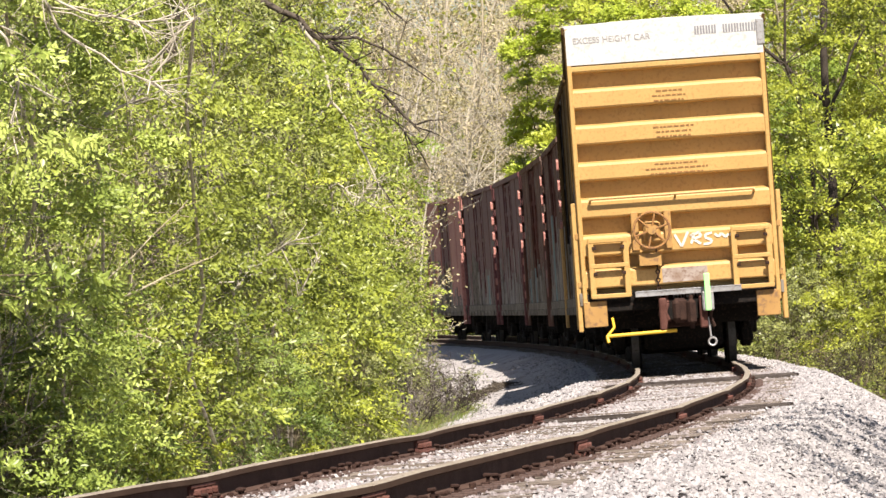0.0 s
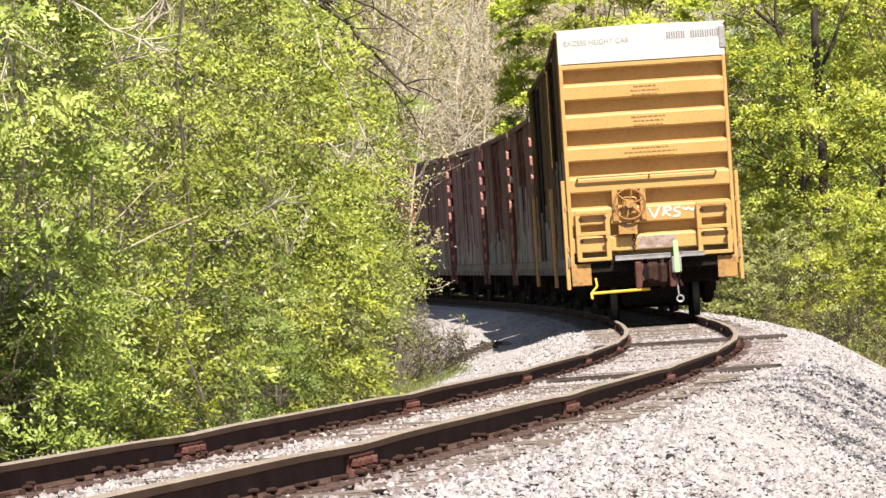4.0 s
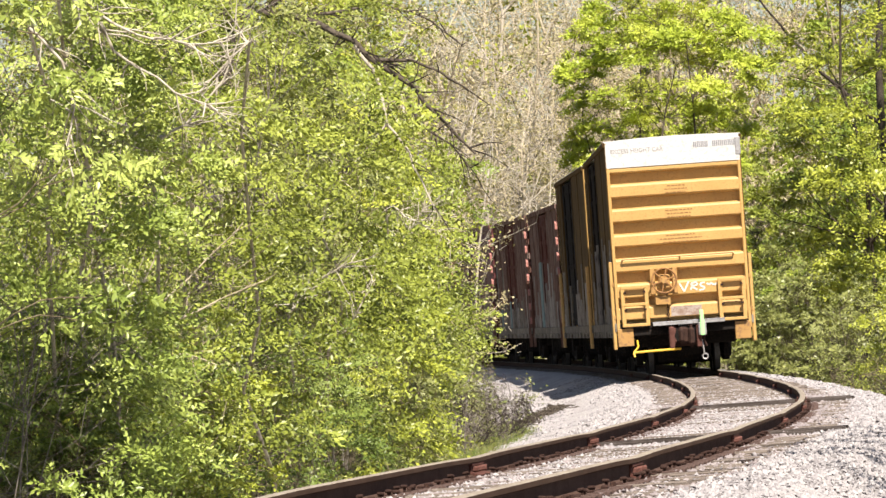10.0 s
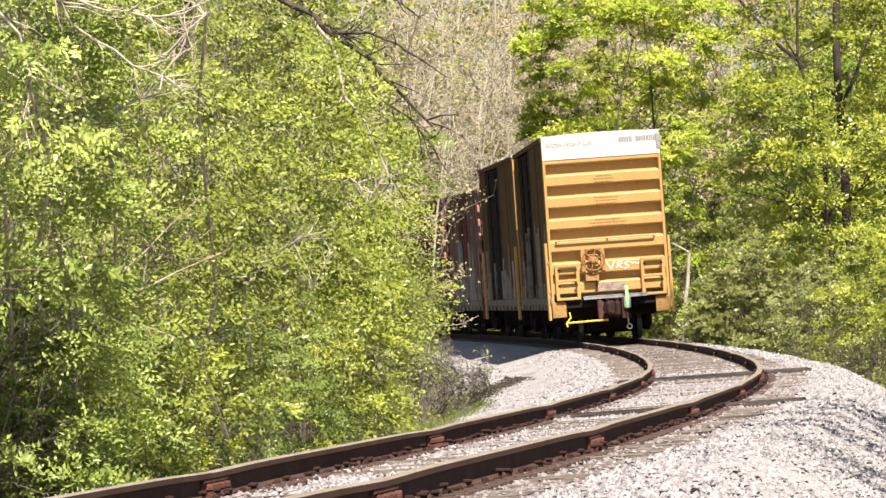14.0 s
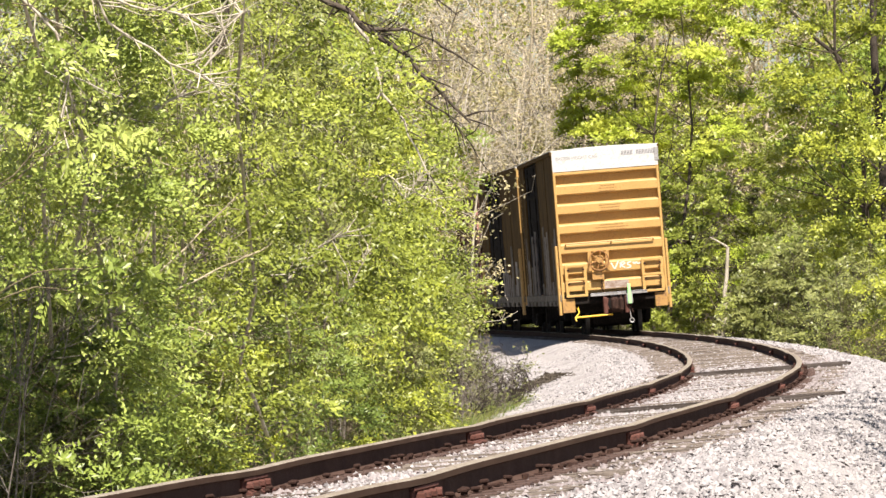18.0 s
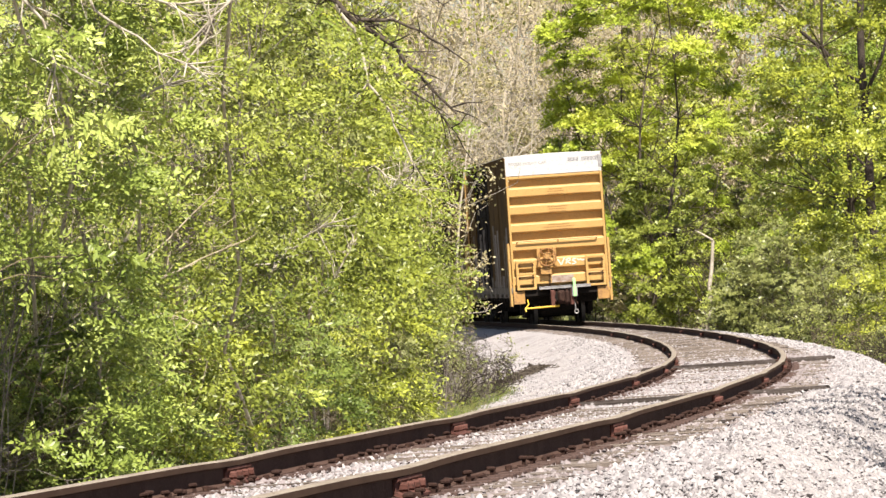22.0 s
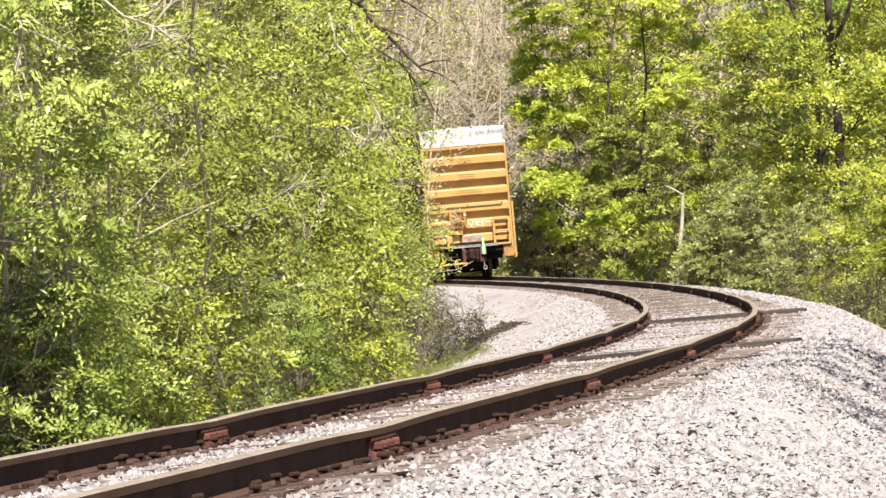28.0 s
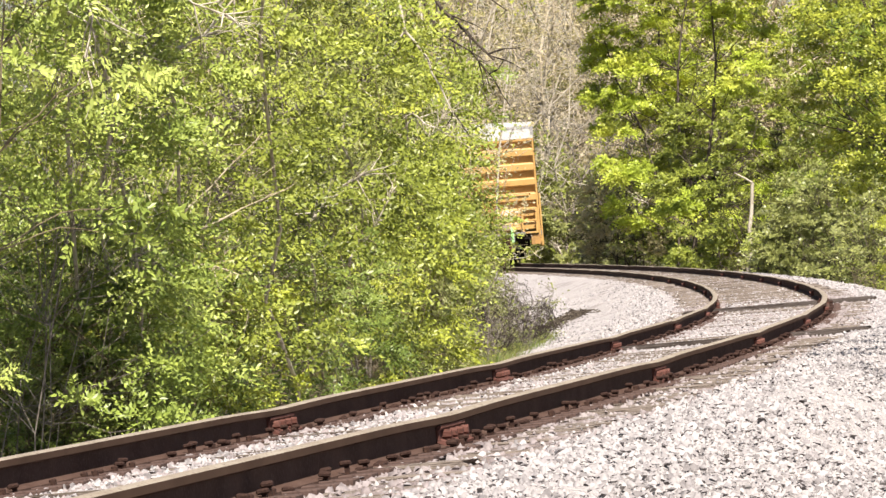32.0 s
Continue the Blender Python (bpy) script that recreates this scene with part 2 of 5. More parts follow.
def box(bm, x0, x1, y0, y1, z0, z1, bev=0.0, m=None, mi=0):
    r = bmesh.ops.create_cube(bm, size=1.0)
    vs = r["verts"]
    for v in vs:
        v.co = Vector(((x0 + x1) / 2 + v.co.x * (x1 - x0), (y0 + y1) / 2 + v.co.y * (y1 - y0), (z0 + z1) / 2 + v.co.z * (z1 - z0)))
    fs = list({f for v in vs for f in v.link_faces})
    for f in fs:
        f.material_index = mi
    if bev:
        r2 = bmesh.ops.bevel(bm, geom=list({e for v in vs for e in v.link_edges}), offset=bev, segments=1, affect="EDGES")
        vs = list({v for f in r2["faces"] for v in f.verts})
    if m is not None:
        bmesh.ops.transform(bm, matrix=m, verts=vs)
    return vs


def bm_box(*a, **k):
    bm = bmesh.new()
    box(bm, *a, **k)
    return bm


def rod(bm, a, b, r, seg=8, r2=None):
    a, b = Vector(a), Vector(b)
    d = b - a
    m = Matrix.Translation((a + b) / 2) @ d.to_track_quat("Z", "Y").to_matrix().to_4x4()
    bmesh.ops.create_cone(bm, cap_ends=True, segments=seg, radius1=r, radius2=r if r2 is None else r2, depth=d.length, matrix=m)


def ring(bm, c, R, r, axis="Y", seg=24, sides=6):
    """A torus round c, its axle along an axis."""
    vs = []
    for i in range(seg):
        a = 2 * math.pi * i / seg
        row = []
        for j in range(sides):
            b = 2 * math.pi * j / sides
            q = R + r * math.cos(b)
            p = (q * math.cos(a), r * math.sin(b), q * math.sin(a)) if axis == "Y" else (r * math.sin(b), q * math.cos(a), q * math.sin(a))
            row.append(bm.verts.new(Vector(c) + Vector(p)))
        vs.append(row)
    for i in range(seg):
        for j in range(sides):
            bm.faces.new((vs[i][j], vs[(i + 1) % seg][j], vs[(i + 1) % seg][(j + 1) % sides], vs[i][(j + 1) % sides]))


def sweep(bm, profile, path, close=True, mi=None):
    """profile: (across, up) points; path: matrices."""
    rows = [[bm.verts.new(m @ Vector((p[0], 0, p[1]))) for p in profile] for m in path]
    n = len(profile)
    for a, b in zip(rows, rows[1:]):
        for j in range(n if close else n - 1):
            f = bm.faces.new((a[j], a[(j + 1) % n], b[(j + 1) % n], b[j]))
            if mi:
                f.material_index = mi[j]
    if close:
        bm.faces.new(rows[0][::-1])
        bm.faces.new(rows[-1])


def mesh_np(name, verts, faces, material, parent=None, smooth=False):
    """A mesh from arrays, all faces with the same number of corners."""
    me = bpy.data.meshes.new(name)
    n, k = faces.shape
    me.vertices.add(len(verts))
    me.vertices.foreach_set("co", np.ascontiguousarray(verts, dtype=np.float32).ravel())
    me.loops.add(n * k)
    me.loops.foreach_set("vertex_index", np.ascontiguousarray(faces, dtype=np.int32).ravel())
    me.polygons.add(n)
    me.polygons.foreach_set("loop_start", np.arange(0, n * k, k, dtype=np.int32))
    me.update(calc_edges=True)
    me.materials.append(material)
    ob = new(name, me)
    ob.parent = parent
    return ob


# ---- the line of the track ----
GAUGE = 1.507  # between the middles of the rail heads
CANT = 0.103
KS = np.array([-10, 20, 40, 55, 70, 85, 105, 130, 170, 230.0])
KV = np.array([0.622, 0.866, 1.148, 1.330, 0.974, 0.632, 0.591, 0.765, 0.991, 1.216]) * 1e-3
_S = np.arange(-80, 420, 0.1)
_k = np.interp(_S, KS, KV)
_k[_S < -10] = 0.0006
_h = np.concatenate([[0], np.cumsum((_k[1:] + _k[:-1]) * 0.05)])
_i0 = int(np.searchsorted(_S, -0.0001))
_h = _h - _h[_i0] - 0.114193
_x = np.concatenate([[0], np.cumsum(-np.sin(_h[:-1]) * 0.1)])
_y = np.concatenate([[0], np.cumsum(np.cos(_h[:-1]) * 0.1)])
_x, _y = _x - _x[_i0] - 1.14739, _y - _y[_i0] + 25.0
CANT_A = math.atan(CANT / GAUGE)


def line(s, level=False):
    """The frame of the track at s: X across to the outer rail, Y onward, Z up; at the height of the rail heads."""
    x, y, h = np.interp(s, _S, _x), np.interp(s, _S, _y), np.interp(s, _S, _h)
    m = Matrix.Translation((x, y, CANT / 2)) @ Matrix.Rotation(h, 4, "Z")
    return m if level else m @ Matrix.Rotation(-CANT_A, 4, "Y")


JOINT_L, JOINT_O, JOINT_I, DIP = 11.887, 3.11, 8.66, 0.012


def sag(s, s0):
    d = abs((s - s0 + JOINT_L / 2) % JOINT_L - JOINT_L / 2)
    return -DIP * math.exp(-(d / 1.3) ** 1.7)


def gone(t):
    """How far along the track the rear end of the train is."""
    return 75.779 + 4.4575 * t + 0.038886 * t * t - 0.00105796 * t ** 3


# ---- ground ----
def soft(v, a, b):
    t = min(1, max(0, (v - a) / (b - a)))
    return t * t * (3 - 2 * t)


def bed_height(lat):
    """Height of the ballast over its reach across the track, below the rail heads."""
    if lat > 0:
        return -0.17 if lat < 1.55 else -0.17 - (lat - 1.55) * 0.02 - max(0, lat - 1.95) * 0.50
    return -0.17 if lat > -1.5 else -0.17 - 0.32 * soft(-lat, 1.5, 2.7) - max(0, -lat - 2.4) * 0.17


def make_ground():
    xs = np.concatenate([[-2500, -900, -300, -120], np.arange(-60, 61, 4.0), [120, 300, 900, 2500]])
    ys = np.concatenate([[-2500, -900, -300, -100, -40], np.arange(-20, 420, 4.0), [500, 900, 2500]])
    vs, fs = [], []
    for y in ys:
        for x in xs:
            near = abs(x) < 100 and -60 < y < 450
            z = -1.02 + (0.18 * noise.noise((x * 0.09, y * 0.09, 1.7)) if near else 0)
            vs.append((x, y, z))
    w = len(xs)
    for j in range(len(ys) - 1):
        for i in range(w - 1):
            fs.append((j * w + i, j * w + i + 1, (j + 1) * w + i + 1, (j + 1) * w + i))
    ob = mesh_np("ground", np.array(vs), np.array(fs), EARTH)
    tagged(ob, "brown earth with sparse spring grass under the trees", "ground", kind="structure")


def make_bed():
    lats = [-6.5, -5.5, -4.6, -4.0, -3.4, -2.9, -2.4, -2.0, -1.7, -1.45, -1.1, -0.75, -0.3, 0.3, 0.75, 1.1, 1.5, 1.75, 1.95, 2.2, 2.6, 3.1, 3.7, 4.3]
    ss = np.concatenate([np.arange(-40, 60, 0.4), np.arange(60, 240, 0.8), np.arange(240, 400, 4)])
    vs, fs = [], []
    for s in ss:
        m = line(s, True)
        for lat in lats:
            tilt = CANT_A if abs(lat) < 1.6 else CANT_A * 1.6 / abs(lat)
            z = bed_height(lat) + lat * math.tan(tilt)
            rough = 0.012 if abs(lat) < 1.5 else 0.045
            z += rough * noise.noise((s * 0.9, lat * 1.3, 4.1)) + (0.05 * noise.noise((s * 0.16, lat * 0.3, 9.1)) + 0.06 * noise.noise((s * 0.22, lat * 1.1, 2.1))) * soft(abs(lat), 1.5, 2.6)
            vs.append(m @ Vector((lat, 0, z)))
    w = len(lats)
    for j in range(len(ss) - 1):
        for i in range(w - 1):
            fs.append((j * w + i, j * w + i + 1, (j + 1) * w + i + 1, (j + 1) * w + i))
    ob = mesh_np("ballast_bed", np.array(vs), np.array(fs), BALLAST)
    tagged(ob, "pale crushed limestone ballast bed under the railway track", "ballast", kind="structure")


def make_fouled():
    """Rust-brown fouled stone beside the rails and between them."""
    for lats in ((-0.62, -0.3, 0.3, 0.62), (0.84, 1.05, 1.3, 1.42), (-1.35, -1.1, -0.84)):
        ss = np.arange(-12, 130, 0.5)
        vs, fs = [], []
        for s in ss:
            m = line(s, True)
            for i, lat in enumerate(lats):
                q = lat + (0.09 * noise.noise((s * 1.1, lat * 2, 3.3)) if i in (0, len(lats) - 1) else 0)
                z = bed_height(q) + q * math.tan(CANT_A) + 0.012 * noise.noise((s * 0.9, q * 1.3, 4.1)) + (0.006 if 0 < i < len(lats) - 1 else -0.004)
                vs.append(m @ Vector((q, 0, z)))
        w = len(lats)
        for j in range(len(ss) - 1):
            for i in range(w - 1):
                fs.append((j * w + i, j * w + i + 1, (j + 1) * w + i + 1, (j + 1) * w + i))
        ob = mesh_np("fouled_ballast", np.array(vs), np.array(fs), FOULED)
        tagged(ob, "rust-brown fouled stone and dirt along the rails", "ballast", kind="structure")


RAIL_PROFILE = [(-0.036, -0.007), (-0.022, 0.0), (0.022, 0.0), (0.036, -0.007), (0.037, -0.034), (0.009, -0.044), (0.008, -0.118),
                (0.066, -0.132), (0.066, -0.143), (-0.066, -0.143), (-0.066, -0.132), (-0.008, -0.118), (-0.009, -0.044), (-0.037, -0.034)]


def tie_places():
    rnd = random.Random(6)
    out, s = [], -14.0
    while s < 360:
        out.append(s)
        s += 0.5 + rnd.uniform(-0.05, 0.05)
    return out


TIES = tie_places()
# a few ties lie proud of the stone and stick out
PROUD = {int(np.argmin(np.abs(np.array(TIES) - v))): r for v, r in ((32.5, -1.5), (33.4, 1.0), (62.5, -2.0), (64.5, 1.2))}


def make_track():
    track = new("railway_track")
    tagged(track, "curved single railway track of jointed rusty rails on weathered ties", "railway track", kind="structure")
    for side, s0 in ((1, JOINT_O), (-1, JOINT_I)):
        for j in range(-6, 33):
            a, b = s0 + j * JOINT_L, s0 + (j + 1) * JOINT_L
            bm = bmesh.new()
            n = 20 if a < 120 else 8
            path = []
            for i in range(n + 1):
                s = a + 0.003 + (b - a - 0.006) * i / n
                path.append(line(s) @ Matrix.Translation((side * GAUGE / 2, 0, sag(s, s0))))
            sweep(bm, RAIL_PROFILE, path, True, [1, 1, 1, 2] + [0] * 9 + [2])
            part("rail", bm, [RAIL_STEEL, RAIL_HEAD, RAIL_SIDE], track)
            if 0 <= j < 12 or j < 0:
                m = line(a) @ Matrix.Translation((side * GAUGE / 2, 0, -DIP))
                for face in (-1, 1):
                    bm = bmesh.new()
                    prof = [(face * 0.010, -0.045), (face * 0.032, -0.038), (face * 0.034, -0.052), (face * 0.022, -0.062), (face * 0.022, -0.098),
                            (face * 0.046, -0.108), (face * 0.072, -0.122), (face * 0.07, -0.134), (face * 0.010, -0.112)]
                    if face < 0:
                        prof = prof[::-1]
                    sweep(bm, prof, [m @ Matrix.Translation((0, y, 0)) for y in (-0.46, 0, 0.46)])
                    bar = part("joint_bar", bm, RUST, track, "rusty bolted rail joint bar")
                    bm = bmesh.new()
                    for k in range(4):
                        y = -0.33 + 0.22 * k
                        rod(bm, m @ Vector((face * 0.022, y, -0.08)), m @ Vector((face * 0.062, y, -0.08)), 0.021, 6)
                    part("bolt", bm, RUST, bar)
    # ties
    rnd = random.Random(5)
    ties = []
    for v in range(6):
        bm = bmesh.new()
        box(bm, -1.3, 1.3, -0.115, 0.115, -0.18, 0.0, 0.012)
        for vert in bm.verts:
            vert.co += Vector((rnd.uniform(-.03, .03), rnd.uniform(-.012, .012), rnd.uniform(-.012, .012)))
        me = bpy.data.meshes.new("tie")
        bm.to_mesh(me)
        bm.free()
        me.materials.append(TIE_WOOD)
        ties.append(me)
    bm = bmesh.new()
    box(bm, -0.19, 0.19, -0.10, 0.10, -0.01, 0.018, 0.004)
    plate = bpy.data.meshes.new("tie_plate")
    bm.to_mesh(plate)
    bm.free()
    plate.materials.append(PLATE_RUST)
    bm = bmesh.new()
    box(bm, -0.009, 0.009, -0.009, 0.009, -0.03, 0.035)
    box(bm, -0.026, 0.018, -0.020, 0.020, 0.034, 0.054, 0.006)
    spike = bpy.data.meshes.new("spike")
    bm.to_mesh(spike)
    bm.free()
    spike.materials.append(DARK_RUST)
    bm = bmesh.new()
    box(bm, -0.085, 0.085, -0.016, 0.016, -0.012, 0.004, 0.004)
    box(bm, 0.06, 0.09, -0.022, 0.022, -0.02, 0.036, 0.006)
    box(bm, -0.085, -0.06, -0.022, 0.022, -0.02, 0.03, 0.006)
    anchor = bpy.data.meshes.new("rail_anchor")
    bm.to_mesh(anchor)
    bm.free()
    anchor.materials.append(DARK_RUST)
    dark_tie = ties[0].copy()
    dark_tie.materials.clear()
    dark_tie.materials.append(TIE_DARK)
    rest = bmesh.new()
    for n, s in enumerate(TIES):
        m = line(s) @ pose(rnd.uniform(-0.12, 0.12), rnd.uniform(-.03, .03), -0.150 + rnd.uniform(-0.020, 0.010), 0, 0, rnd.uniform(-1.2, 1.2))
        if n in PROUD:
            shared("tie", dark_tie, track, m @ pose(0.12, 0, 0.035, 0, 0, PROUD[n]))
            continue
        if n < 290:
            shared("tie", ties[rnd.randrange(6)], track, m)
        else:
            box(rest, -1.3, 1.3, -0.115, 0.115, -0.18, 0.0, m=m)
        if s < 62:
            for side in (-1, 1):
                q = line(s) @ pose(side * GAUGE / 2, 0, -0.153 + sag(s, JOINT_O if side > 0 else JOINT_I))
                shared("tie_plate", plate, track, q)
                if rnd.random() < 0.35:
                    shared("rail_anchor", anchor, track, q @ pose(0, 0.14 * rnd.choice((-1, 1)), 0.008, 0, 0, rnd.choice((0, 180)) + rnd.uniform(-4, 4)))
                for face in (-1, 1):
                    for dy in (-0.05, 0.05):
                        if rnd.random() < 0.7:
                            shared("spike", spike, track, q @ pose(face * 0.082, dy, rnd.uniform(-0.03, 0.018), rnd.uniform(-8, 8), rnd.uniform(-8, 8), 0 if face > 0 else 180))
    tagged(part("far_ties", rest, TIE_WOOD, track), kind="stuff")


def make_stones():
    """Loose crushed stone over the nearer ballast."""
    rs = np.random.RandomState(3)
    pts = []
    for a, b, l0, l1, dens in ((-1, 10, -1.4, 3.6, 640), (-7, -1, -0.3, 3.2, 640), (10, 30, -1.5, 3.4, 430), (30, 75, -1.9, 2.9, 165), (75, 190, -1.4, 1.9, 36), (55, 150, -4.2, -1.5, 26), (-5, 60, -0.62, 0.62, 420), (28, 78, 0.95, 1.65, 210), (-5, 45, 0.856, 0.99, 520), (-5, 45, 0.55, 0.65, 380), (-5, 45, -0.65, -0.55, 380), (-5, 45, -0.99, -0.856, 420)):
        n = int((b - a) * (l1 - l0) * dens)
        pts.append(np.stack([rs.uniform(a, b, n), rs.uniform(l0, l1, n)], 1))
    pts = np.concatenate(pts)
    x, y, h = (np.interp(pts[:, 0], _S, v) for v in (_x, _y, _h))
    lat = pts[:, 1]
    on_rail = np.minimum(np.abs(lat - GAUGE / 2), np.abs(lat + GAUGE / 2)) < 0.10
    ties = np.array(TIES)
    k = np.clip(np.searchsorted(ties, pts[:, 0]), 1, len(ties) - 1)
    off = np.minimum(np.abs(ties[k] - pts[:, 0]), np.abs(ties[k - 1] - pts[:, 0]))
    over_tie = (off < 0.12) & (np.abs(lat) < 1.32)
    keep = ~on_rail & (~over_tie | (rs.uniform(size=len(lat)) < 0.4)) & ((np.abs(lat - 1.08) > 0.27) | (rs.uniform(size=len(lat)) < np.where(pts[:, 0] > 28, 0.7, 0.35)))
    x, y, h, lat = x[keep], y[keep], h[keep], lat[keep]
    tilt = np.where(np.abs(lat) < 1.6, CANT_A, CANT_A * 1.6 / np.maximum(np.abs(lat), 0.1))
    z = np.array([bed_height(v) for v in lat]) + lat * np.tan(tilt) + CANT / 2
    n = len(x)
    inside = np.abs(lat) < 1.35
    z = z + np.where(inside, rs.uniform(-0.008, 0.022, n), rs.uniform(-0.002, 0.03, n))
    size = rs.uniform(0.008, 0.018, n) * np.where(y > 98, 1.15, np.where(y > 55, 1.15, 0.84))
    size = size * np.where((np.abs(np.abs(lat) - 0.77) < 0.22) & (rs.uniform(size=n) < 0.5), 1.6, 1.0)
    wedge = np.array([(-1, -1, -0.9), (1, -1, -0.9), (1, 1, -0.9), (-1, 1, -0.9), (-0.55, -0.1, 0.9), (0.6, 0.15, 0.8)], float)
    tris = np.array([(0, 1, 5), (0, 5, 4), (2, 3, 4), (2, 4, 5), (3, 0, 4), (1, 2, 5)])
    v = wedge[None] * (1 + rs.uniform(-0.5, 0.35, (n, 6, 3))) * rs.uniform(0.5, 1.45, (n, 1, 3))
    a, b = rs.uniform(0, 6.28, n), rs.uniform(-0.7, 0.7, n)
    ca, sa, cb, sb = np.cos(a), np.sin(a), np.cos(b), np.sin(b)
    vx, vy, vz = v[..., 0].copy(), v[..., 1].copy(), v[..., 2] * 0.7
    vx, vz = vx * cb[:, None] - vz * sb[:, None], vx * sb[:, None] + vz * cb[:, None]
    vx, vy = vx * ca[:, None] - vy * sa[:, None], vx * sa[:, None] + vy * ca[:, None]
    out = np.stack([vx, vy, vz], -1) * size[:, None, None]
    out += np.stack([x + np.cos(h) * lat, y + np.sin(h) * lat, z], -1)[:, None]
    dirty = (np.abs(lat) < 1.25 + rs.uniform(-0.25, 0.25, n)) & ((np.abs(lat) > 0.6) | (rs.uniform(size=n) < 0.3))
    for name, pick, mt, label in (("crushed_stone", ~dirty, STONE, "loose pale grey crushed limestone beside the track"), ("stained_stone", dirty, STAINED, "rust-stained crushed stone between and beside the rails")):
        v = out[pick]
        faces = (tris[None] + 6 * np.arange(len(v))[:, None, None]).reshape(-1, 3)
        tagged(mesh_np(name, v.reshape(-1, 3), faces, mt), label, "ballast stones", kind="stuff")


# ---- plants ----
def leaves_np(rs, at, size, up_bias=0.35, narrow=0.5, plain=False, lie=None):
    """Folded leaves at the points: four corners, two triangles each."""
    n = len(at)
    d = rs.normal(size=(n, 3))
    d[:, 2] = d[:, 2] * 0.8 - 0.25
    d /= np.linalg.norm(d, axis=1)[:, None]
    nn = rs.normal(size=(n, 3))
    nn += np.array([0.1, -0.35, 0.9]) * (up_bias * 3.4)
    if lie is not None:
        d, nn = lie
    side = np.cross(d, nn)
    side /= np.linalg.norm(side, axis=1)[:, None] + 1e-9
    nrm = np.cross(side, d)
    L = size * rs.uniform(0.6, 1.3, n)[:, None]
    w = L * narrow * rs.uniform(0.8, 1.2, n)[:, None]
    mid = at + d * L * 0.45
    if plain:
        v = np.stack([at - side * w * 0.3, mid + side * w * 0.6 + d * L * 0.2, at + d * L * 0.9 - side * w * 0.3], 1)
        return v.reshape(-1, 3), np.arange(3 * n).reshape(-1, 3)
    v = np.stack([at, mid + side * w * 0.5 + nrm * w * 0.14, at + d * L, mid - side * w * 0.5 + nrm * w * 0.14], 1)
    i = 4 * np.arange(n)[:, None]
    f = np.concatenate([i + np.array([0, 1, 2]), i + np.array([0, 2, 3])], 1).reshape(-1, 3)
    return v.reshape(-1, 3), f


def pick_apart(pts, n, gap):
    """Up to n of the points, in their order, no two nearer to each other than gap."""
    kept = []
    for i, p in enumerate(pts):
        if not kept or (((pts[kept] - p) ** 2).sum(1) > gap * gap).all():
            kept.append(i)
            if len(kept) == n:
                break
    return pts[kept]


def unit(v):
    return v / (np.linalg.norm(v, axis=-1, keepdims=True) + 1e-9)


def pads_np(rs, hearts, radii, outward, count, size, narrow=0.5, flat=0.7, plain=False, run=9, tidy=0.5):
    """Foliage in pads: from each heart sprays reach outward, each a twig's length of leaves that stand left and right of it and face one way."""
    share = radii ** 2 / (radii ** 2).sum()
    c = rs.choice(len(hearts), max(4, count // run), p=share)
    n, R = len(c), radii[c][:, None]
    d = unit(unit(rs.normal(size=(n, 3))) * np.array([1, 1, flat]) + outward[c] * 0.6)
    face = unit(rs.normal(size=(n, 3)) * tidy + np.array([0.04, -0.28, 0.62]) + outward[c] * 0.5 + d * 0.25)
    side = unit(np.cross(d, face))
    length = R * rs.uniform(0.45, 1.0, (n, 1))
    start = hearts[c] + d * R * rs.uniform(0.1, 0.4, (n, 1)) * np.array([1, 1, flat])
    t = (np.arange(run) + 0.6) / run
    at = start[:, None] + d[:, None] * (length * t)[:, :, None]
    at[..., 2] -= length * 0.3 * t ** 2
    sgn = np.where(np.arange(run) % 2, 1.0, -1.0)[None, :, None]
    dd = unit(d[:, None] * 0.65 + side[:, None] * sgn * 0.8 + rs.normal(size=(n, run, 3)) * 0.22 - np.array([0, 0, 0.18]))
    nn = np.repeat(face[:, None], run, 1) + rs.normal(size=(n, run, 3)) * 0.22
    return leaves_np(rs, at.reshape(-1, 3), size, 0, narrow, plain, (dd.reshape(-1, 3), nn.reshape(-1, 3)))


def tubes_np(segs, sides=5):
    """segs: rows of start, end, radius at start and at end."""
    a, b, r0, r1 = segs[:, :3], segs[:, 3:6], segs[:, 6], segs[:, 7]
    d = b - a
    d /= np.linalg.norm(d, axis=1)[:, None] + 1e-9
    ref = np.where(np.abs(d[:, 2:]) < 0.9, np.array([[0, 0, 1.0]]), np.array([[1.0, 0, 0]]))
    u = np.cross(d, ref)
    u /= np.linalg.norm(u, axis=1)[:, None]
    w = np.cross(d, u)
    ang = np.arange(sides) * 2 * np.pi / sides
    o = u[:, None] * np.cos(ang)[None, :, None] + w[:, None] * np.sin(ang)[None, :, None]
    v = np.concatenate([a[:, None] + o * r0[:, None, None], b[:, None] + o * r1[:, None, None]], 1)
    j = np.arange(sides)
    q = np.stack([j, (j + 1) % sides, (j + 1) % sides + sides, j + sides], 1)
    f = (q[None] + 2 * sides * np.arange(len(segs))[:, None, None]).reshape(-1, 4)
    return v.reshape(-1, 3), f


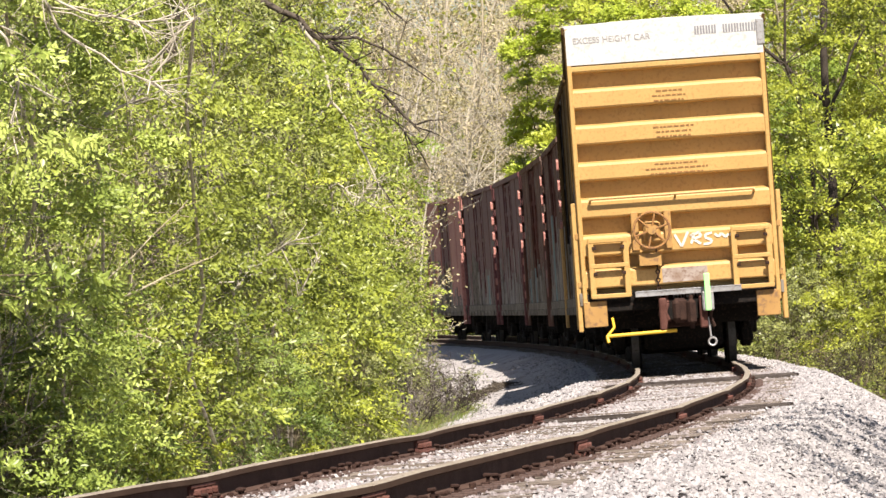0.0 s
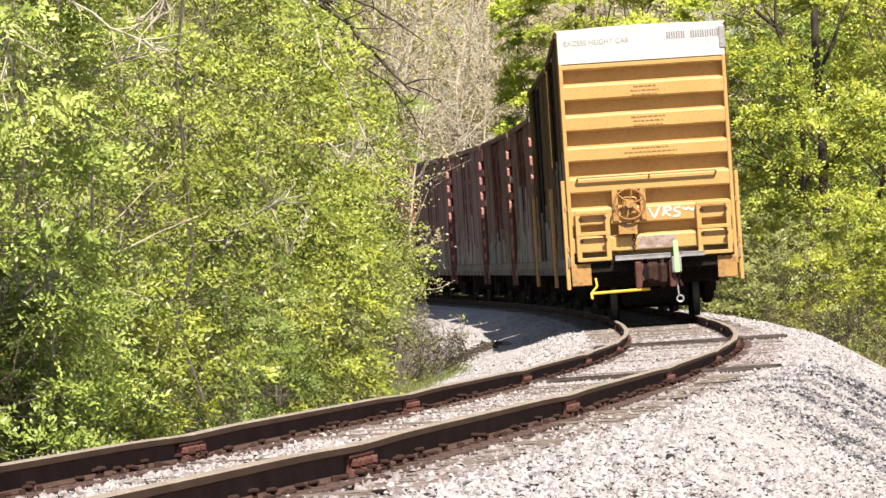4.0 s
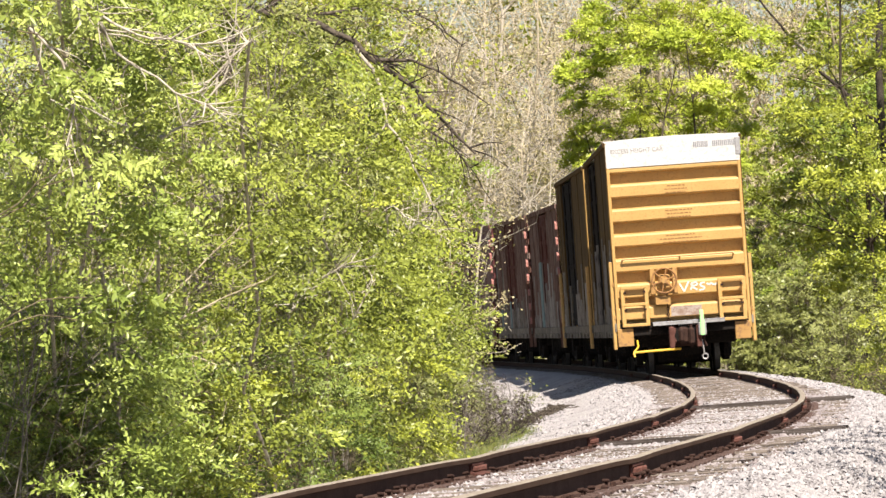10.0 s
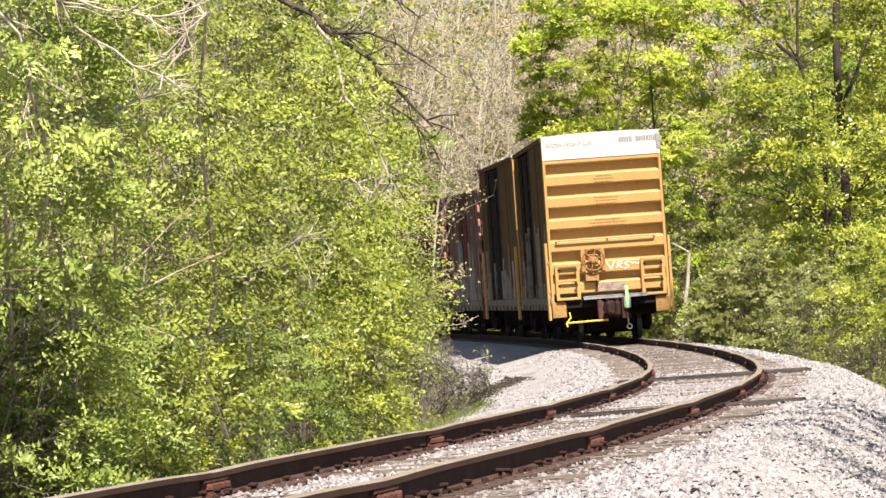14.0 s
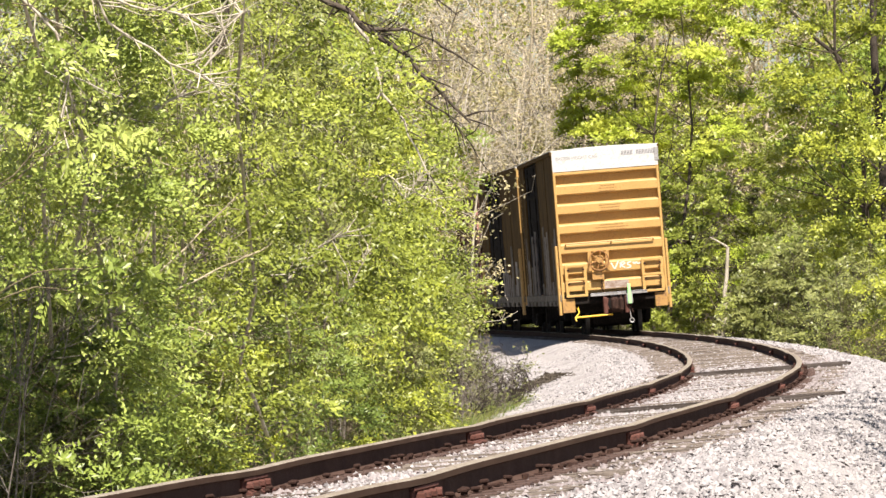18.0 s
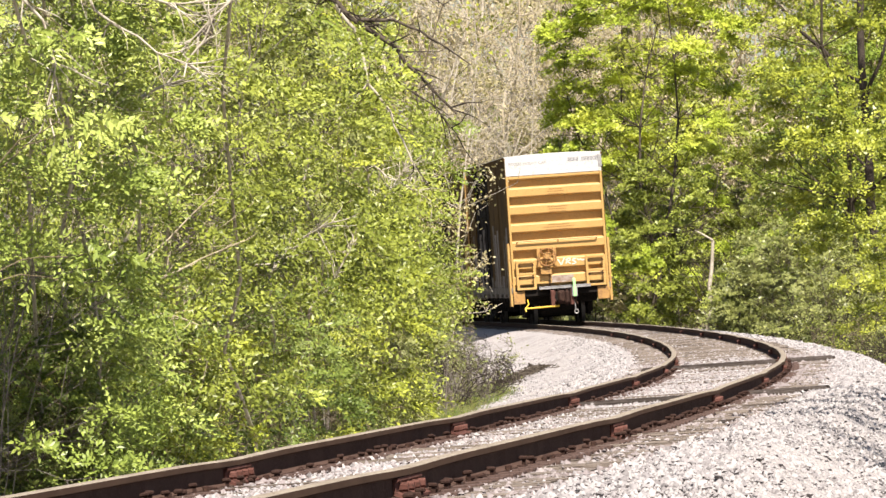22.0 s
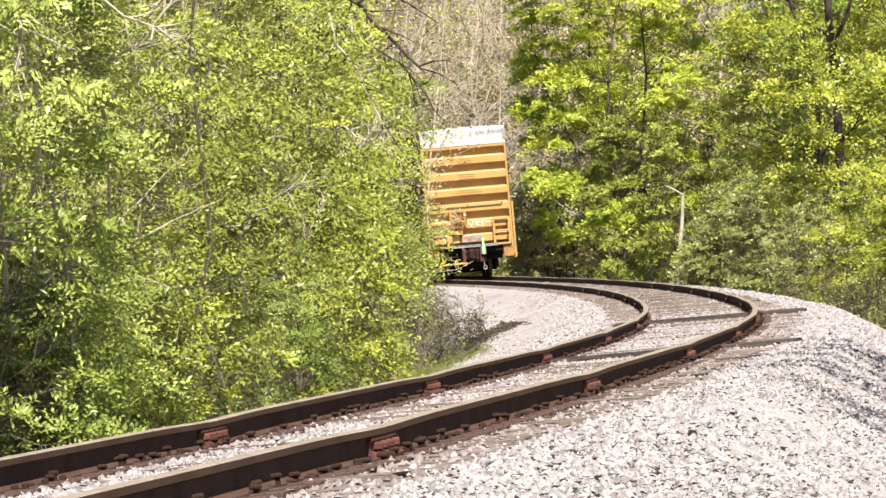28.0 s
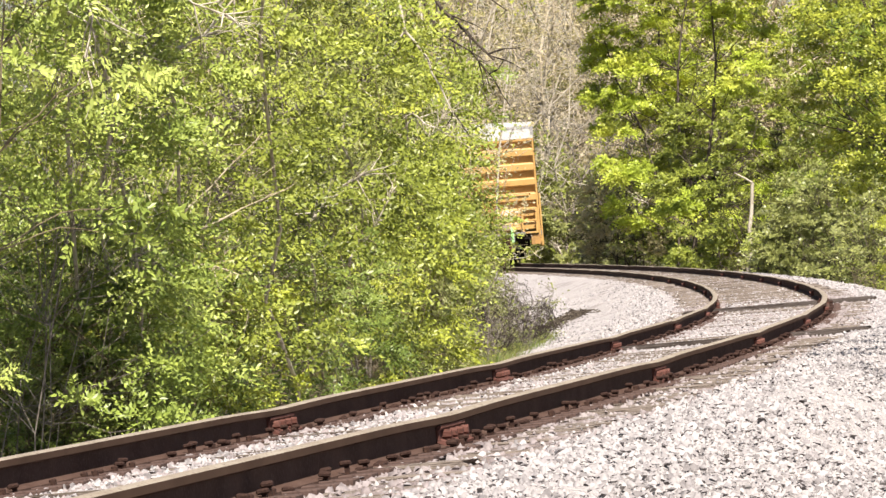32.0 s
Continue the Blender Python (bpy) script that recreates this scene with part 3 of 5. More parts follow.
def grow(rs, stems, height, lean, reach, levels=3, r0=0.03, split=4.0, first=0.1, rise=0.12, wild=0.14):
    """Stems that bend and fork inside a reach round the base. Gives the segments and those that carry leaves."""
    segs, tips, made = [], [], [0]

    def shoot(p, d, length, r, lev, mark=0):
        n = 6 if lev == 0 else 4
        for i in range(n):
            d2 = d + rs.normal(size=3) * (wild if lev == 0 else wild * 1.6)
            out = math.hypot(p[0], p[1]) / reach
            if out > 0.7:
                d2[0] -= p[0] / reach * 0.5 * out
                d2[1] -= p[1] / reach * 0.5 * out
            d2 = d2 / np.linalg.norm(d2)
            q = p + d2 * length / n
            if q[2] < 0.05:
                q[2] = 0.05
            ra, rb = r * (1 - 0.8 * i / n), r * (1 - 0.8 * (i + 1) / n)
            segs.append((*p, *q, ra, rb, lev))
            if lev >= levels - 1 or (lev == levels - 2 and i >= 1):
                tips.append((*p, *q, mark))
            if lev < levels - 1 and (lev > 0 or (i + 1) / n > first):
                for _ in range(1 + rs.poisson(split - 1) if lev == 0 else rs.randint(1, 3)):
                    e = rs.normal(size=3)
                    e -= d2 * (e @ d2)
                    e /= np.linalg.norm(e)
                    nd = d2 * 0.45 + e * 0.9
                    nd[2] += rise
                    nd /= np.linalg.norm(nd)
                    ln = min(length * rs.uniform(0.28, 0.5) * (1 - 0.4 * i / n), reach * 1.1)
                    made[0] += 1
                    shoot(q, nd, ln, rb * 0.5, lev + 1, made[0] if lev == 0 else mark)
            p, d = q, d2

    for k in range(stems):
        a = 6.283 * (k + rs.uniform(0, 0.8)) / stems
        tilt = lean * rs.uniform(0.2, 1.2)
        d = np.array([math.cos(a) * tilt, math.sin(a) * tilt, 1.0])
        d /= np.linalg.norm(d)
        off = rs.uniform(0.05, 0.35) * reach * (stems > 2)
        shoot(np.array([math.cos(a) * off, math.sin(a) * off, 0.0]), d, height * rs.uniform(0.7, 1.05), r0 * rs.uniform(0.6, 1.1), 0)
    return np.array(segs), np.array(tips)


def plant(name, label, category, seed, base, stems, height, lean, reach, leaf, count, size, bark=None, levels=3, r0=0.03, split=4.0, first=0.1,
          cluster=0.1, narrow=0.55, tuft=48, group="", top=99.0, up_bias=0.35, rise=0.12, wild=0.14, lumps=0.7, twigs=0.2, flat=0.7, pad=0.0, pads=60):
    rs = np.random.RandomState(seed)
    segs, tips = grow(rs, stems, height, lean, reach, levels, r0, split, first, rise, wild)
    ob = new(name)
    ob.location = base
    segs[:, 6:8] = np.maximum(segs[:, 6:8], 0.003 if base[1] < 130 else base[1] * 4e-5)
    lev = segs[:, 8]
    fine = segs[(lev >= 2) & (rs.uniform(size=len(segs)) < twigs)]
    va, fa = tubes_np(segs[lev < 1], 5)
    vb, fb = tubes_np(segs[lev == 1], 3)
    wood = mesh_np("trunk" if stems < 3 else "stem_tangle", np.concatenate([va, vb]), np.concatenate([fa, fb + len(va)]), bark or BARK, ob)
    if stems > 2:
        tagged(wood, kind="stuff")
    if len(fine):
        tagged(mesh_np("twig_spray", *tubes_np(fine, 3), bark or BARK, ob), kind="stuff")
    if count and pad:
        pts = (tips[:, :3] + tips[:, 3:6]) / 2
        far = np.hypot(pts[:, 0], pts[:, 1]) / reach
        keep = pts[:, 2] < top
        pts, far = pts[keep], far[keep]
        pts = pts[np.argsort(-rs.uniform(size=len(pts)) * (0.35 + far))]
        hearts = pick_apart(pts, pads, pad * 1.05)
        radii = pad * rs.uniform(0.65, 1.4, len(hearts))
        hearts[:, 2] = np.maximum(hearts[:, 2], 0.12)
        outward = np.stack([hearts[:, 0] / reach, hearts[:, 1] / reach, 0.25 + 0.5 * hearts[:, 2] / height], 1)
        v, f = pads_np(rs, hearts, radii, unit(outward), count, size, narrow, flat, base[1] > 95)
        v[:, 2] = np.maximum(v[:, 2], 0.03)
        mesh_np("crown", v, f, leaf, ob)
    elif count:
        mark = tips[:, 6].astype(int)
        w = np.where((tips[:, 2] + tips[:, 5]) / 2 < top, 1.0, 0.2) * rs.gamma(0.8, 1.0, len(tips)) * rs.gamma(lumps, 1.0, mark.max() + 1)[mark]
        nc = max(10, count // tuft)
        k = rs.choice(len(tips), nc, p=w / w.sum())
        t = rs.uniform(0, 1.05, nc)[:, None]
        heart = tips[k, :3] * (1 - t) + tips[k, 3:6] * t
        run = tips[k, 3:6] - tips[k, :3]
        run = run / (np.linalg.norm(run, axis=1)[:, None] + 1e-9)
        spread = rs.uniform(0.6, 1.5, nc)
        c = rs.randint(0, nc, count)
        at = heart[c] + rs.normal(size=(count, 3)) * (cluster * spread[c])[:, None] * np.array([1, 1, flat * 0.7])
        at += run[c] * (rs.normal(size=count) * cluster * 1.2)[:, None]
        at[:, 2] = np.maximum(at[:, 2], 0.03)
        mesh_np("crown", *leaves_np(rs, at, size, up_bias, narrow, base[1] > 200), leaf, ob)
    return tagged(ob, label, category, group)


_near = np.stack([_x, _y], 1)[::10]


def spot(u, depth, z=-1.0, clear=3.2):
    """The place on the ground at that depth, u in thousandths of the depth to the right, kept clear of the line."""
    x = u * depth / 1000.0
    while True:
        d = _near - np.array([x, depth])
        k = int(np.argmin((d ** 2).sum(1)))
        if math.hypot(*d[k]) >= clear:
            return (x, depth, z)
        x += 0.2 if x > _near[k][0] else -0.2


def place(u, v, depth):
    """A point at that depth, u and v in thousandths of it to the right of and above the eye."""
    return np.array([u * depth / 1000.0, depth, EYE_Z + v * depth / 1000.0])


def limb(name, parent, pts, r0, r1, bark, label=""):
    """A crooked branch through the points, tapering."""
    rs = np.random.RandomState(len(pts) * 7 + int(abs(pts[0][0]) * 100) % 97)
    fine = []
    for a, b in zip(pts, pts[1:]):
        for t in (0, 1 / 3, 2 / 3):
            fine.append(a * (1 - t) + b * t + rs.normal(size=3) * 0.022 * np.linalg.norm(b - a) * (t > 0))
    fine.append(pts[-1])
    n = len(fine) - 1
    rr = [r0 + (r1 - r0) * i / n for i in range(n + 1)]
    rows = []
    for i, c in enumerate(fine):
        d = fine[min(i + 1, n)] - fine[max(i - 1, 0)]
        d = d / np.linalg.norm(d)
        u = np.cross(d, (0.0, 1.0, 0.0) if abs(d[1]) < 0.9 else (1.0, 0.0, 0.0))
        u /= np.linalg.norm(u)
        w = np.cross(d, u)
        rows.append([c + rr[i] * (u * math.cos(k * 0.8976) + w * math.sin(k * 0.8976)) for k in range(7)])
    faces = [(i * 7 + k, i * 7 + (k + 1) % 7, (i + 1) * 7 + (k + 1) % 7, (i + 1) * 7 + k) for i in range(n) for k in range(7)]
    ob = mesh_np(name, np.array(rows).reshape(-1, 3), np.array(faces), bark, parent)
    if label:
        ob["label"] = label
    return ob


def twiggy(rs, pts, r, n, length):
    """Side twigs along a branch."""
    segs = []
    for _ in range(n):
        k = rs.randint(0, len(pts) - 1)
        t = rs.uniform()
        p = pts[k] * (1 - t) + pts[k + 1] * t
        d = (pts[k + 1] - pts[k]) / np.linalg.norm(pts[k + 1] - pts[k]) * 0.7 + rs.normal(size=3) * 0.6
        for i in range(3):
            d = d + rs.normal(size=3) * 0.25
            q = p + d / np.linalg.norm(d) * length * rs.uniform(0.5, 1) / 3
            segs.append((*p, *q, r * (1 - i / 3), r * (1 - (i + 1) / 3) + 0.002))
            p = q
    return np.array(segs)


def make_limbs():
    rs = np.random.RandomState(77)
    # the dark limb that hangs over from a tree behind the thicket
    D = 61
    tree = new("dark_limbed_tree")
    tagged(tree, "tree with a long dark bare limb arching over the thicket", "tree")
    foot = place(-34, 0, D)
    foot[2] = -1.0
    limb("trunk", tree, [foot, place(-33, 20, D), place(-31, 45, D), place(-30, 70, D + 1), place(-31, 95, D)], 0.10, 0.03, DARK_BARK)
    main = [place(-31, 49, D), place(-27.5, 50.8, D), place(-20.5, 49.6, D), place(-12, 46, D), place(-4.5, 40, D), place(1, 34.5, D), place(6.8, 28.5, D)]
    limb("limb", tree, main, 0.046, 0.012, LIMB_BARK)
    subs = [([place(-12, 46, D), place(-8, 39, D), place(-6.8, 33, D), place(-3.5, 29, D), place(-0.5, 22, D), place(2, 18, D)], 0.035, PALE_BARK),
            ([place(-8, 43, D), place(-3, 43, D), place(3, 40, D), place(9, 36, D)], 0.035, DARK_BARK),
            ([place(-20, 49.6, D), place(-14, 50.5, D), place(-8, 52, D), place(0, 49, D), place(5, 45, D)], 0.03, DARK_BARK),
            ([place(-4, 38, D), place(-2, 33, D), place(3, 30, D), place(7, 25, D)], 0.028, DARK_BARK),
            ([place(-25, 50.5, D), place(-23, 54, D), place(-14, 58, D), place(-5, 63, D)], 0.05, DARK_BARK),
            ([place(-7, 33, D), place(-12, 27, D), place(-15, 24, D)], 0.02, PALE_BARK)]
    for pts, r, bark in subs:
        limb("side_branch", tree, pts, r * 0.6, 0.005, LIMB_BARK if bark is DARK_BARK else bark)
    tw = np.concatenate([twiggy(rs, main, 0.009, 34, 0.5)] + [twiggy(rs, sub[0], 0.006, 16, 0.4) for sub in subs])
    tagged(mesh_np("twig_spray", *tubes_np(tw, 4), DARK_BARK, tree), kind="stuff")
    # dead pale branches leaning in the front of the thicket
    D = 44
    dead = new("dead_branch")
    tagged(dead, "pale dead branch with bare forks leaning in the thicket", "branch")
    fork = place(-49.5, -1.2, D)
    foot = place(-53, -20, D)
    foot[2] = -0.95
    limb("stem", dead, [foot, place(-51, -10, D), fork], 0.014, 0.010, TAN_BARK)
    for pts in ([fork, place(-43, 4, D), place(-34.5, 12.5, D), place(-29, 18, D)], [fork, place(-40, 2.5, D), place(-33, 6, D), place(-26, 9, D)], [fork, place(-44, -2.5, D), place(-38, -2.2, D), place(-33, -4, D)],
                [fork, place(-46, 5, D), place(-42, 14, D), place(-41, 24, D)]):
        limb("branch", dead, pts, 0.009, 0.003, TAN_BARK)
        tagged(mesh_np("twig_spray", *tubes_np(twiggy(rs, pts, 0.003, 9, 0.25), 4), TAN_BARK, dead), kind="stuff")
    for k, pts in enumerate(([(-58, 58), (-55, 52), (-45.5, 47), (-37.5, 45.5), (-31, 46)], [(-53, 56), (-49, 44.5), (-39.5, 38), (-34, 36)], [(-28, 46), (-31.6, 42.5), (-36, 37.5)], [(-62, 48), (-57, 43), (-55, 36), (-56, 28)],
                              [(-44, 30), (-38, 33), (-32, 40), (-29, 48)], [(-14, 10), (-17, 16), (-16, 22), (-12, 27)], [(-22, 4), (-18, 9), (-12, 12)],
                              [(-37, 28), (-34, 31), (-31, 35)], [(-9, 11), (-4, 16), (0, 22)], [(-7, 21), (-2, 18), (3, 15)], [(-16, -2), (-12, 3), (-9, 9)])):
        D = (40.3, 40.8, 44.5, 40.2, 43, 57, 53, 47, 68, 70, 56)[k]
        bough = new("bare_bough")
        tagged(bough, "pale bare bough arching out of the thicket", "branch", "bare boughs")
        pts = [place(u, v, D) for u, v in pts]
        foot = pts[0] + np.array([0.0, 5.0, 0.0])
        foot[2] = -0.95
        limb("stem", bough, [foot, (foot + pts[0]) / 2, pts[0]], 0.016, 0.011, PALE_BARK)
        limb("branch", bough, pts, 0.012, 0.004, PALE_BARK)
        tagged(mesh_np("twig_spray", *tubes_np(twiggy(rs, pts, 0.0055, 20, 0.45), 4), PALE_BARK, bough), kind="stuff")
    # slim bare saplings standing through the leaves
    for u, D, v1, lean in ((-44, 50, 42, 2), (-31, 55, 44, 3), (-27, 52, 30, -4), (-19, 66, 40, 5), (-13, 64, 36, -3), (-54, 46, 40, 4), (-8, 78, 30, 3), (-36, 60, 48, -5), (-22, 72, 46, 6), (-3, 92, 22, 2)):
        sap = new("bare_sapling")
        tagged(sap, "slim grey bare sapling among the shrubs", "sapling", "bare saplings")
        foot = place(u, 0, D)
        foot[2] = -0.95
        pts = [foot, place(u + lean * 0.9, v1 * 0.2, D), place(u + lean * 0.7, v1 * 0.5, D + 0.3), place(u + lean * 1.9, v1 * 0.8, D), place(u + lean * 3.2, v1 * 1.1, D)]
        limb("stem", sap, pts, 0.006, 0.003, GREY_TWIG)
        tagged(mesh_np("twig_spray", *tubes_np(twiggy(rs, pts, 0.004, 16, 0.7), 4), GREY_TWIG, sap), kind="stuff")
    # pale tall tree behind the curve
    D = 292
    pale = new("pale_tree")
    tagged(pale, "tall slender pale-barked tree without leaves", "tree")
    foot = place(8, 0, D)
    foot[2] = -1.0
    pts = [foot, place(8.2, 18, D), place(8.5, 30, D), place(10.4, 40, D), place(11, 50, D), place(9.5, 62, D), place(9, 72, D)]
    limb("trunk", pale, pts, 0.13, 0.05, PALE_BARK)
    for q in ([pts[3], place(16, 44, D), place(21, 52, D)], [pts[2], place(4, 38, D), place(1, 46, D)], [pts[4], place(17, 57, D), place(20, 66, D)], [pts[1], place(13, 25, D), place(18, 31, D), place(26, 34, D)]):
        limb("side_branch", pale, q, 0.06, 0.015, PALE_BARK)
        tagged(mesh_np("twig_spray", *tubes_np(twiggy(rs, q, 0.02, 14, 2.0), 4), PALE_BARK, pale), kind="stuff")
    # broken pale snag outside the curve
    D = 214
    snag = new("snag")
    tagged(snag, "broken pale dead trunk standing among shrubs", "dead tree")
    foot = place(45.5, 0, D)
    foot[2] = -1.0
    limb("trunk", snag, [foot, place(45.7, 2, D), place(46.2, 9.0, D)], 0.08, 0.06, PALE_BARK)
    limb("side_branch", snag, [place(46.2, 9, D), place(43.5, 10.5, D)], 0.04, 0.02, PALE_BARK)
    # a tree out of view beside the line, added to throw bough shade on the shoulder
    side = new("bough_shade_tree")
    tagged(side, "unseen tree on the bank, added so its leafy boughs shade the shoulder", "tree")
    trunk = [np.array(q) for q in ((9.6, 46.0, -1.0), (9.7, 46.0, 2.0), (9.5, 46.1, 4.2), (9.4, 46.0, 7.0))]
    limb("trunk", side, trunk, 0.16, 0.06, BARK)
    for k, (y, z, x1) in enumerate(((47.5, 4.6, 3.7), (44.2, 4.5, 3.5), (42.3, 4.6, 3.3), (50.3, 4.7, 4.3), (38.4, 4.4, 3.4), (55.5, 4.8, 4.5), (36.8, 4.3, 3.7), (52.5, 4.6, 4.6))):
        pts = [trunk[2] + np.array([0, 0, 0.1 * k]), np.array([7.0, (y + 46) / 2, z + 0.3]), np.array([5.3, y - 0.4, z]), np.array([x1, y + 0.3, z + 0.1])]
        limb("bough", side, pts, 0.07, 0.022, BARK)
        tagged(mesh_np("twig_spray", *tubes_np(twiggy(rs, pts[1:], 0.02, 16, 1.1), 4), BARK, side), kind="stuff")
        t = rs.uniform(0, 1, 900)[:, None]
        at = pts[1] * (1 - t) + pts[3] * t + rs.normal(size=(900, 3)) * np.array([0.25, 0.38, 0.12])
        tagged(mesh_np("leaf_spray", *leaves_np(rs, at, 0.13, 0.3, 0.6), LEAF_A, side), kind="stuff")
    # a tree outside the curve whose pale limb reaches across
    D = 167
    over = new("overhanging_tree")
    tagged(over, "dark-trunked tree with a long pale limb reaching across", "tree")
    foot = place(70, 0, D)
    foot[2] = -1.0
    limb("trunk", over, [foot, place(70.5, 15, D), place(69, 40, D), place(69, 62, D), place(70, 85, D)], 0.15, 0.05, DARK_BARK)
    for q, r, b in (([place(69, 60, D), place(56, 55.5, D), place(42, 54.2, D), place(30, 53.6, D), place(18, 54, D), place(8, 55, D)], 0.055, PALE_BARK),
                    ([place(69.4, 33, D), place(60, 41, D), place(55.5, 46, D), place(50, 53, D), place(47, 60, D)], 0.06, DARK_BARK),
                    ([place(69.6, 30, D), place(73, 40, D), place(77, 48, D)], 0.06, DARK_BARK), ([place(70.2, 20, D), place(64, 27, D), place(58, 30, D)], 0.04, DARK_BARK)):
        limb("limb", over, q, r, 0.012, b)
        tagged(mesh_np("twig_spray", *tubes_np(twiggy(rs, q, 0.012, 12, 0.8), 4), b, over), kind="stuff")


def make_left_thicket():
    """A row of shrubs beside the line, from near the camera to the far corner, and low growth at its foot."""
    rows = (  # depth, u, reach, leaf, number, size
        (42, -67, 1.0, LEAF_C, 42000, 0.043), (46, -45, 0.9, LEAF_A, 22000, 0.046), (50, -70, 1.2, LEAF_C, 15000, 0.060), (50, -36, 1.0, LEAF_A, 25000, 0.046),
        (56, -46, 1.1, LEAF_E, 23000, 0.050), (57, -24, 1.1, LEAF_A, 27000, 0.049), (64, -36, 1.3, LEAF_E, 25000, 0.054), (66, -19, 1.1, LEAF_B, 28000, 0.053),
        (72, -26, 1.4, LEAF_A, 24000, 0.060), (78, -58, 1.7, LEAF_A, 9000, 0.074), (76, -12, 1.1, LEAF_A, 24000, 0.058), (84, -17, 1.4, LEAF_H, 22000, 0.066), (90, -38, 1.7, LEAF_B, 11000, 0.08),
        (88, -12, 1.2, LEAF_A, 21000, 0.062), (98, -22, 1.6, LEAF_H, 17000, 0.076), (100, -13, 1.4, LEAF_H, 17000, 0.072), (116, -34, 2.2, LEAF_A, 15000, 0.095),
        (130, -56, 2.6, LEAF_B, 14000, 0.115))
    for k, (depth, u, reach, mt, cnt, sz) in enumerate(rows):
        h = 1.9 + depth * (0.068 if u < -55 else 0.058 if u < -40 else 0.050 if u < -28 else 0.040 if u < -20 else 0.034 if u < -12.5 else 0.026)
        plant("shrub", "dense multi-stemmed shrub in fresh spring leaf beside the track" if depth < 105 else "tall leafy shrub behind the trackside thicket", "shrub", 100 + k, spot(u, depth, -0.95, 2.4 + reach),
              7, h, 0.16, reach, mt, cnt, sz * 1.08, (GREY_TWIG, TAN_BARK, BARK)[k % 3], 3, 0.0065, 4.0, 0.02, narrow=0.46, group="thicket beside the track", top=depth * 0.072 + 2.0,
              twigs=0.10, flat=0.55, pad=0.25 + depth * 0.0019, pads=80)
    # The four nearest bushes take LEAF_G, whose darkness stands for shade.
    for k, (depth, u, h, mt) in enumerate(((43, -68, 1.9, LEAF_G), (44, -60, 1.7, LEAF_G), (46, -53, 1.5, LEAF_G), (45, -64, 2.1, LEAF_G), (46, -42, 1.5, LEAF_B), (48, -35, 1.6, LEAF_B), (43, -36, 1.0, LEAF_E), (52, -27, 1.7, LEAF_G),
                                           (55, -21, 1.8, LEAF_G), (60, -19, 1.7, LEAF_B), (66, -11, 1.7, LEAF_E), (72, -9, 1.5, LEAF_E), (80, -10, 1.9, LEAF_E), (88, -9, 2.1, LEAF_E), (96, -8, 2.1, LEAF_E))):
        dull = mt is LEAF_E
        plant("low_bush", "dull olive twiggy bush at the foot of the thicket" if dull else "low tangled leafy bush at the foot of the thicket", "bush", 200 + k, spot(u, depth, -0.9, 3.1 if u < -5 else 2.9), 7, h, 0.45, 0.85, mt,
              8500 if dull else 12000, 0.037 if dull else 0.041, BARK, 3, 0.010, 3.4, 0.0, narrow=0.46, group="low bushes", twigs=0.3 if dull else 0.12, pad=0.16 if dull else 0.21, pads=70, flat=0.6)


def make_shading_tree():
    # Stands out of view, added only to cast shade on the thicket's foot.
    plant("tree", "unseen broad-leaved tree added to shade the near end of the thicket", "tree", 700, (-3.9, 36.6, -1.0), 2, 8.0, 0.05, 2.0, LEAF_C, 9000, 0.1, BARK, 3, 0.08, 5, 0.6, 0.16, 0.6, 60, "tree at the near end of the thicket", pad=0.4, pads=60)


def make_bare_tangle():
    for k, (depth, u, h) in enumerate(((88, 4.5, 1.3), (93, 7.0, 1.2), (98, 9.5, 1.0), (84, 2.0, 1.0), (103, 10.5, 0.9))):
        plant("bare_bush", "grey leafless tangle of twigs at the edge of the ballast", "bush", 260 + k, spot(u, depth, -0.78), 12, h, 0.8, 0.8, LEAF_E, 220, 0.05, GREY_TWIG if k % 2 else DARK_BARK, 3, 0.012, 2.6, 0.0, 0.08, 0.5, group="bare bushes", twigs=0.4, wild=0.3)
    for k, (depth, u, h) in enumerate(((90, -0.5, 1.7), (96, 2.0, 1.5), (84, -4.5, 2.0))):
        plant("dull_bush", "dull olive twiggy bush at the corner of the thicket", "bush", 270 + k, spot(u, depth, -0.85), 9, h, 0.35, 0.85, LEAF_E, 5200, 0.05, BARK, 3, 0.014, 3.2, 0.0, 0.09, 0.5, group="dull bushes", lumps=0.6, twigs=0.4)
    for k, (depth, u) in enumerate(((126, -26), (134, -14), (142, -4), (150, -34), (160, -18), (168, -6), (128, -42), (175, 2))):
        plant("budding_tree", "thin tree in yellowish bud behind the thicket", "tree", 280 + k, spot(u, depth), 3, depth * 0.075, 0.10, 2.2, LEAF_D if k % 2 else LEAF_B, 4200, 0.1, PALE_BARK if k % 2 else BARK, 3, 0.06, 5, 0.1,
              0.2, 0.6, group="budding trees behind the thicket", lumps=0.4)


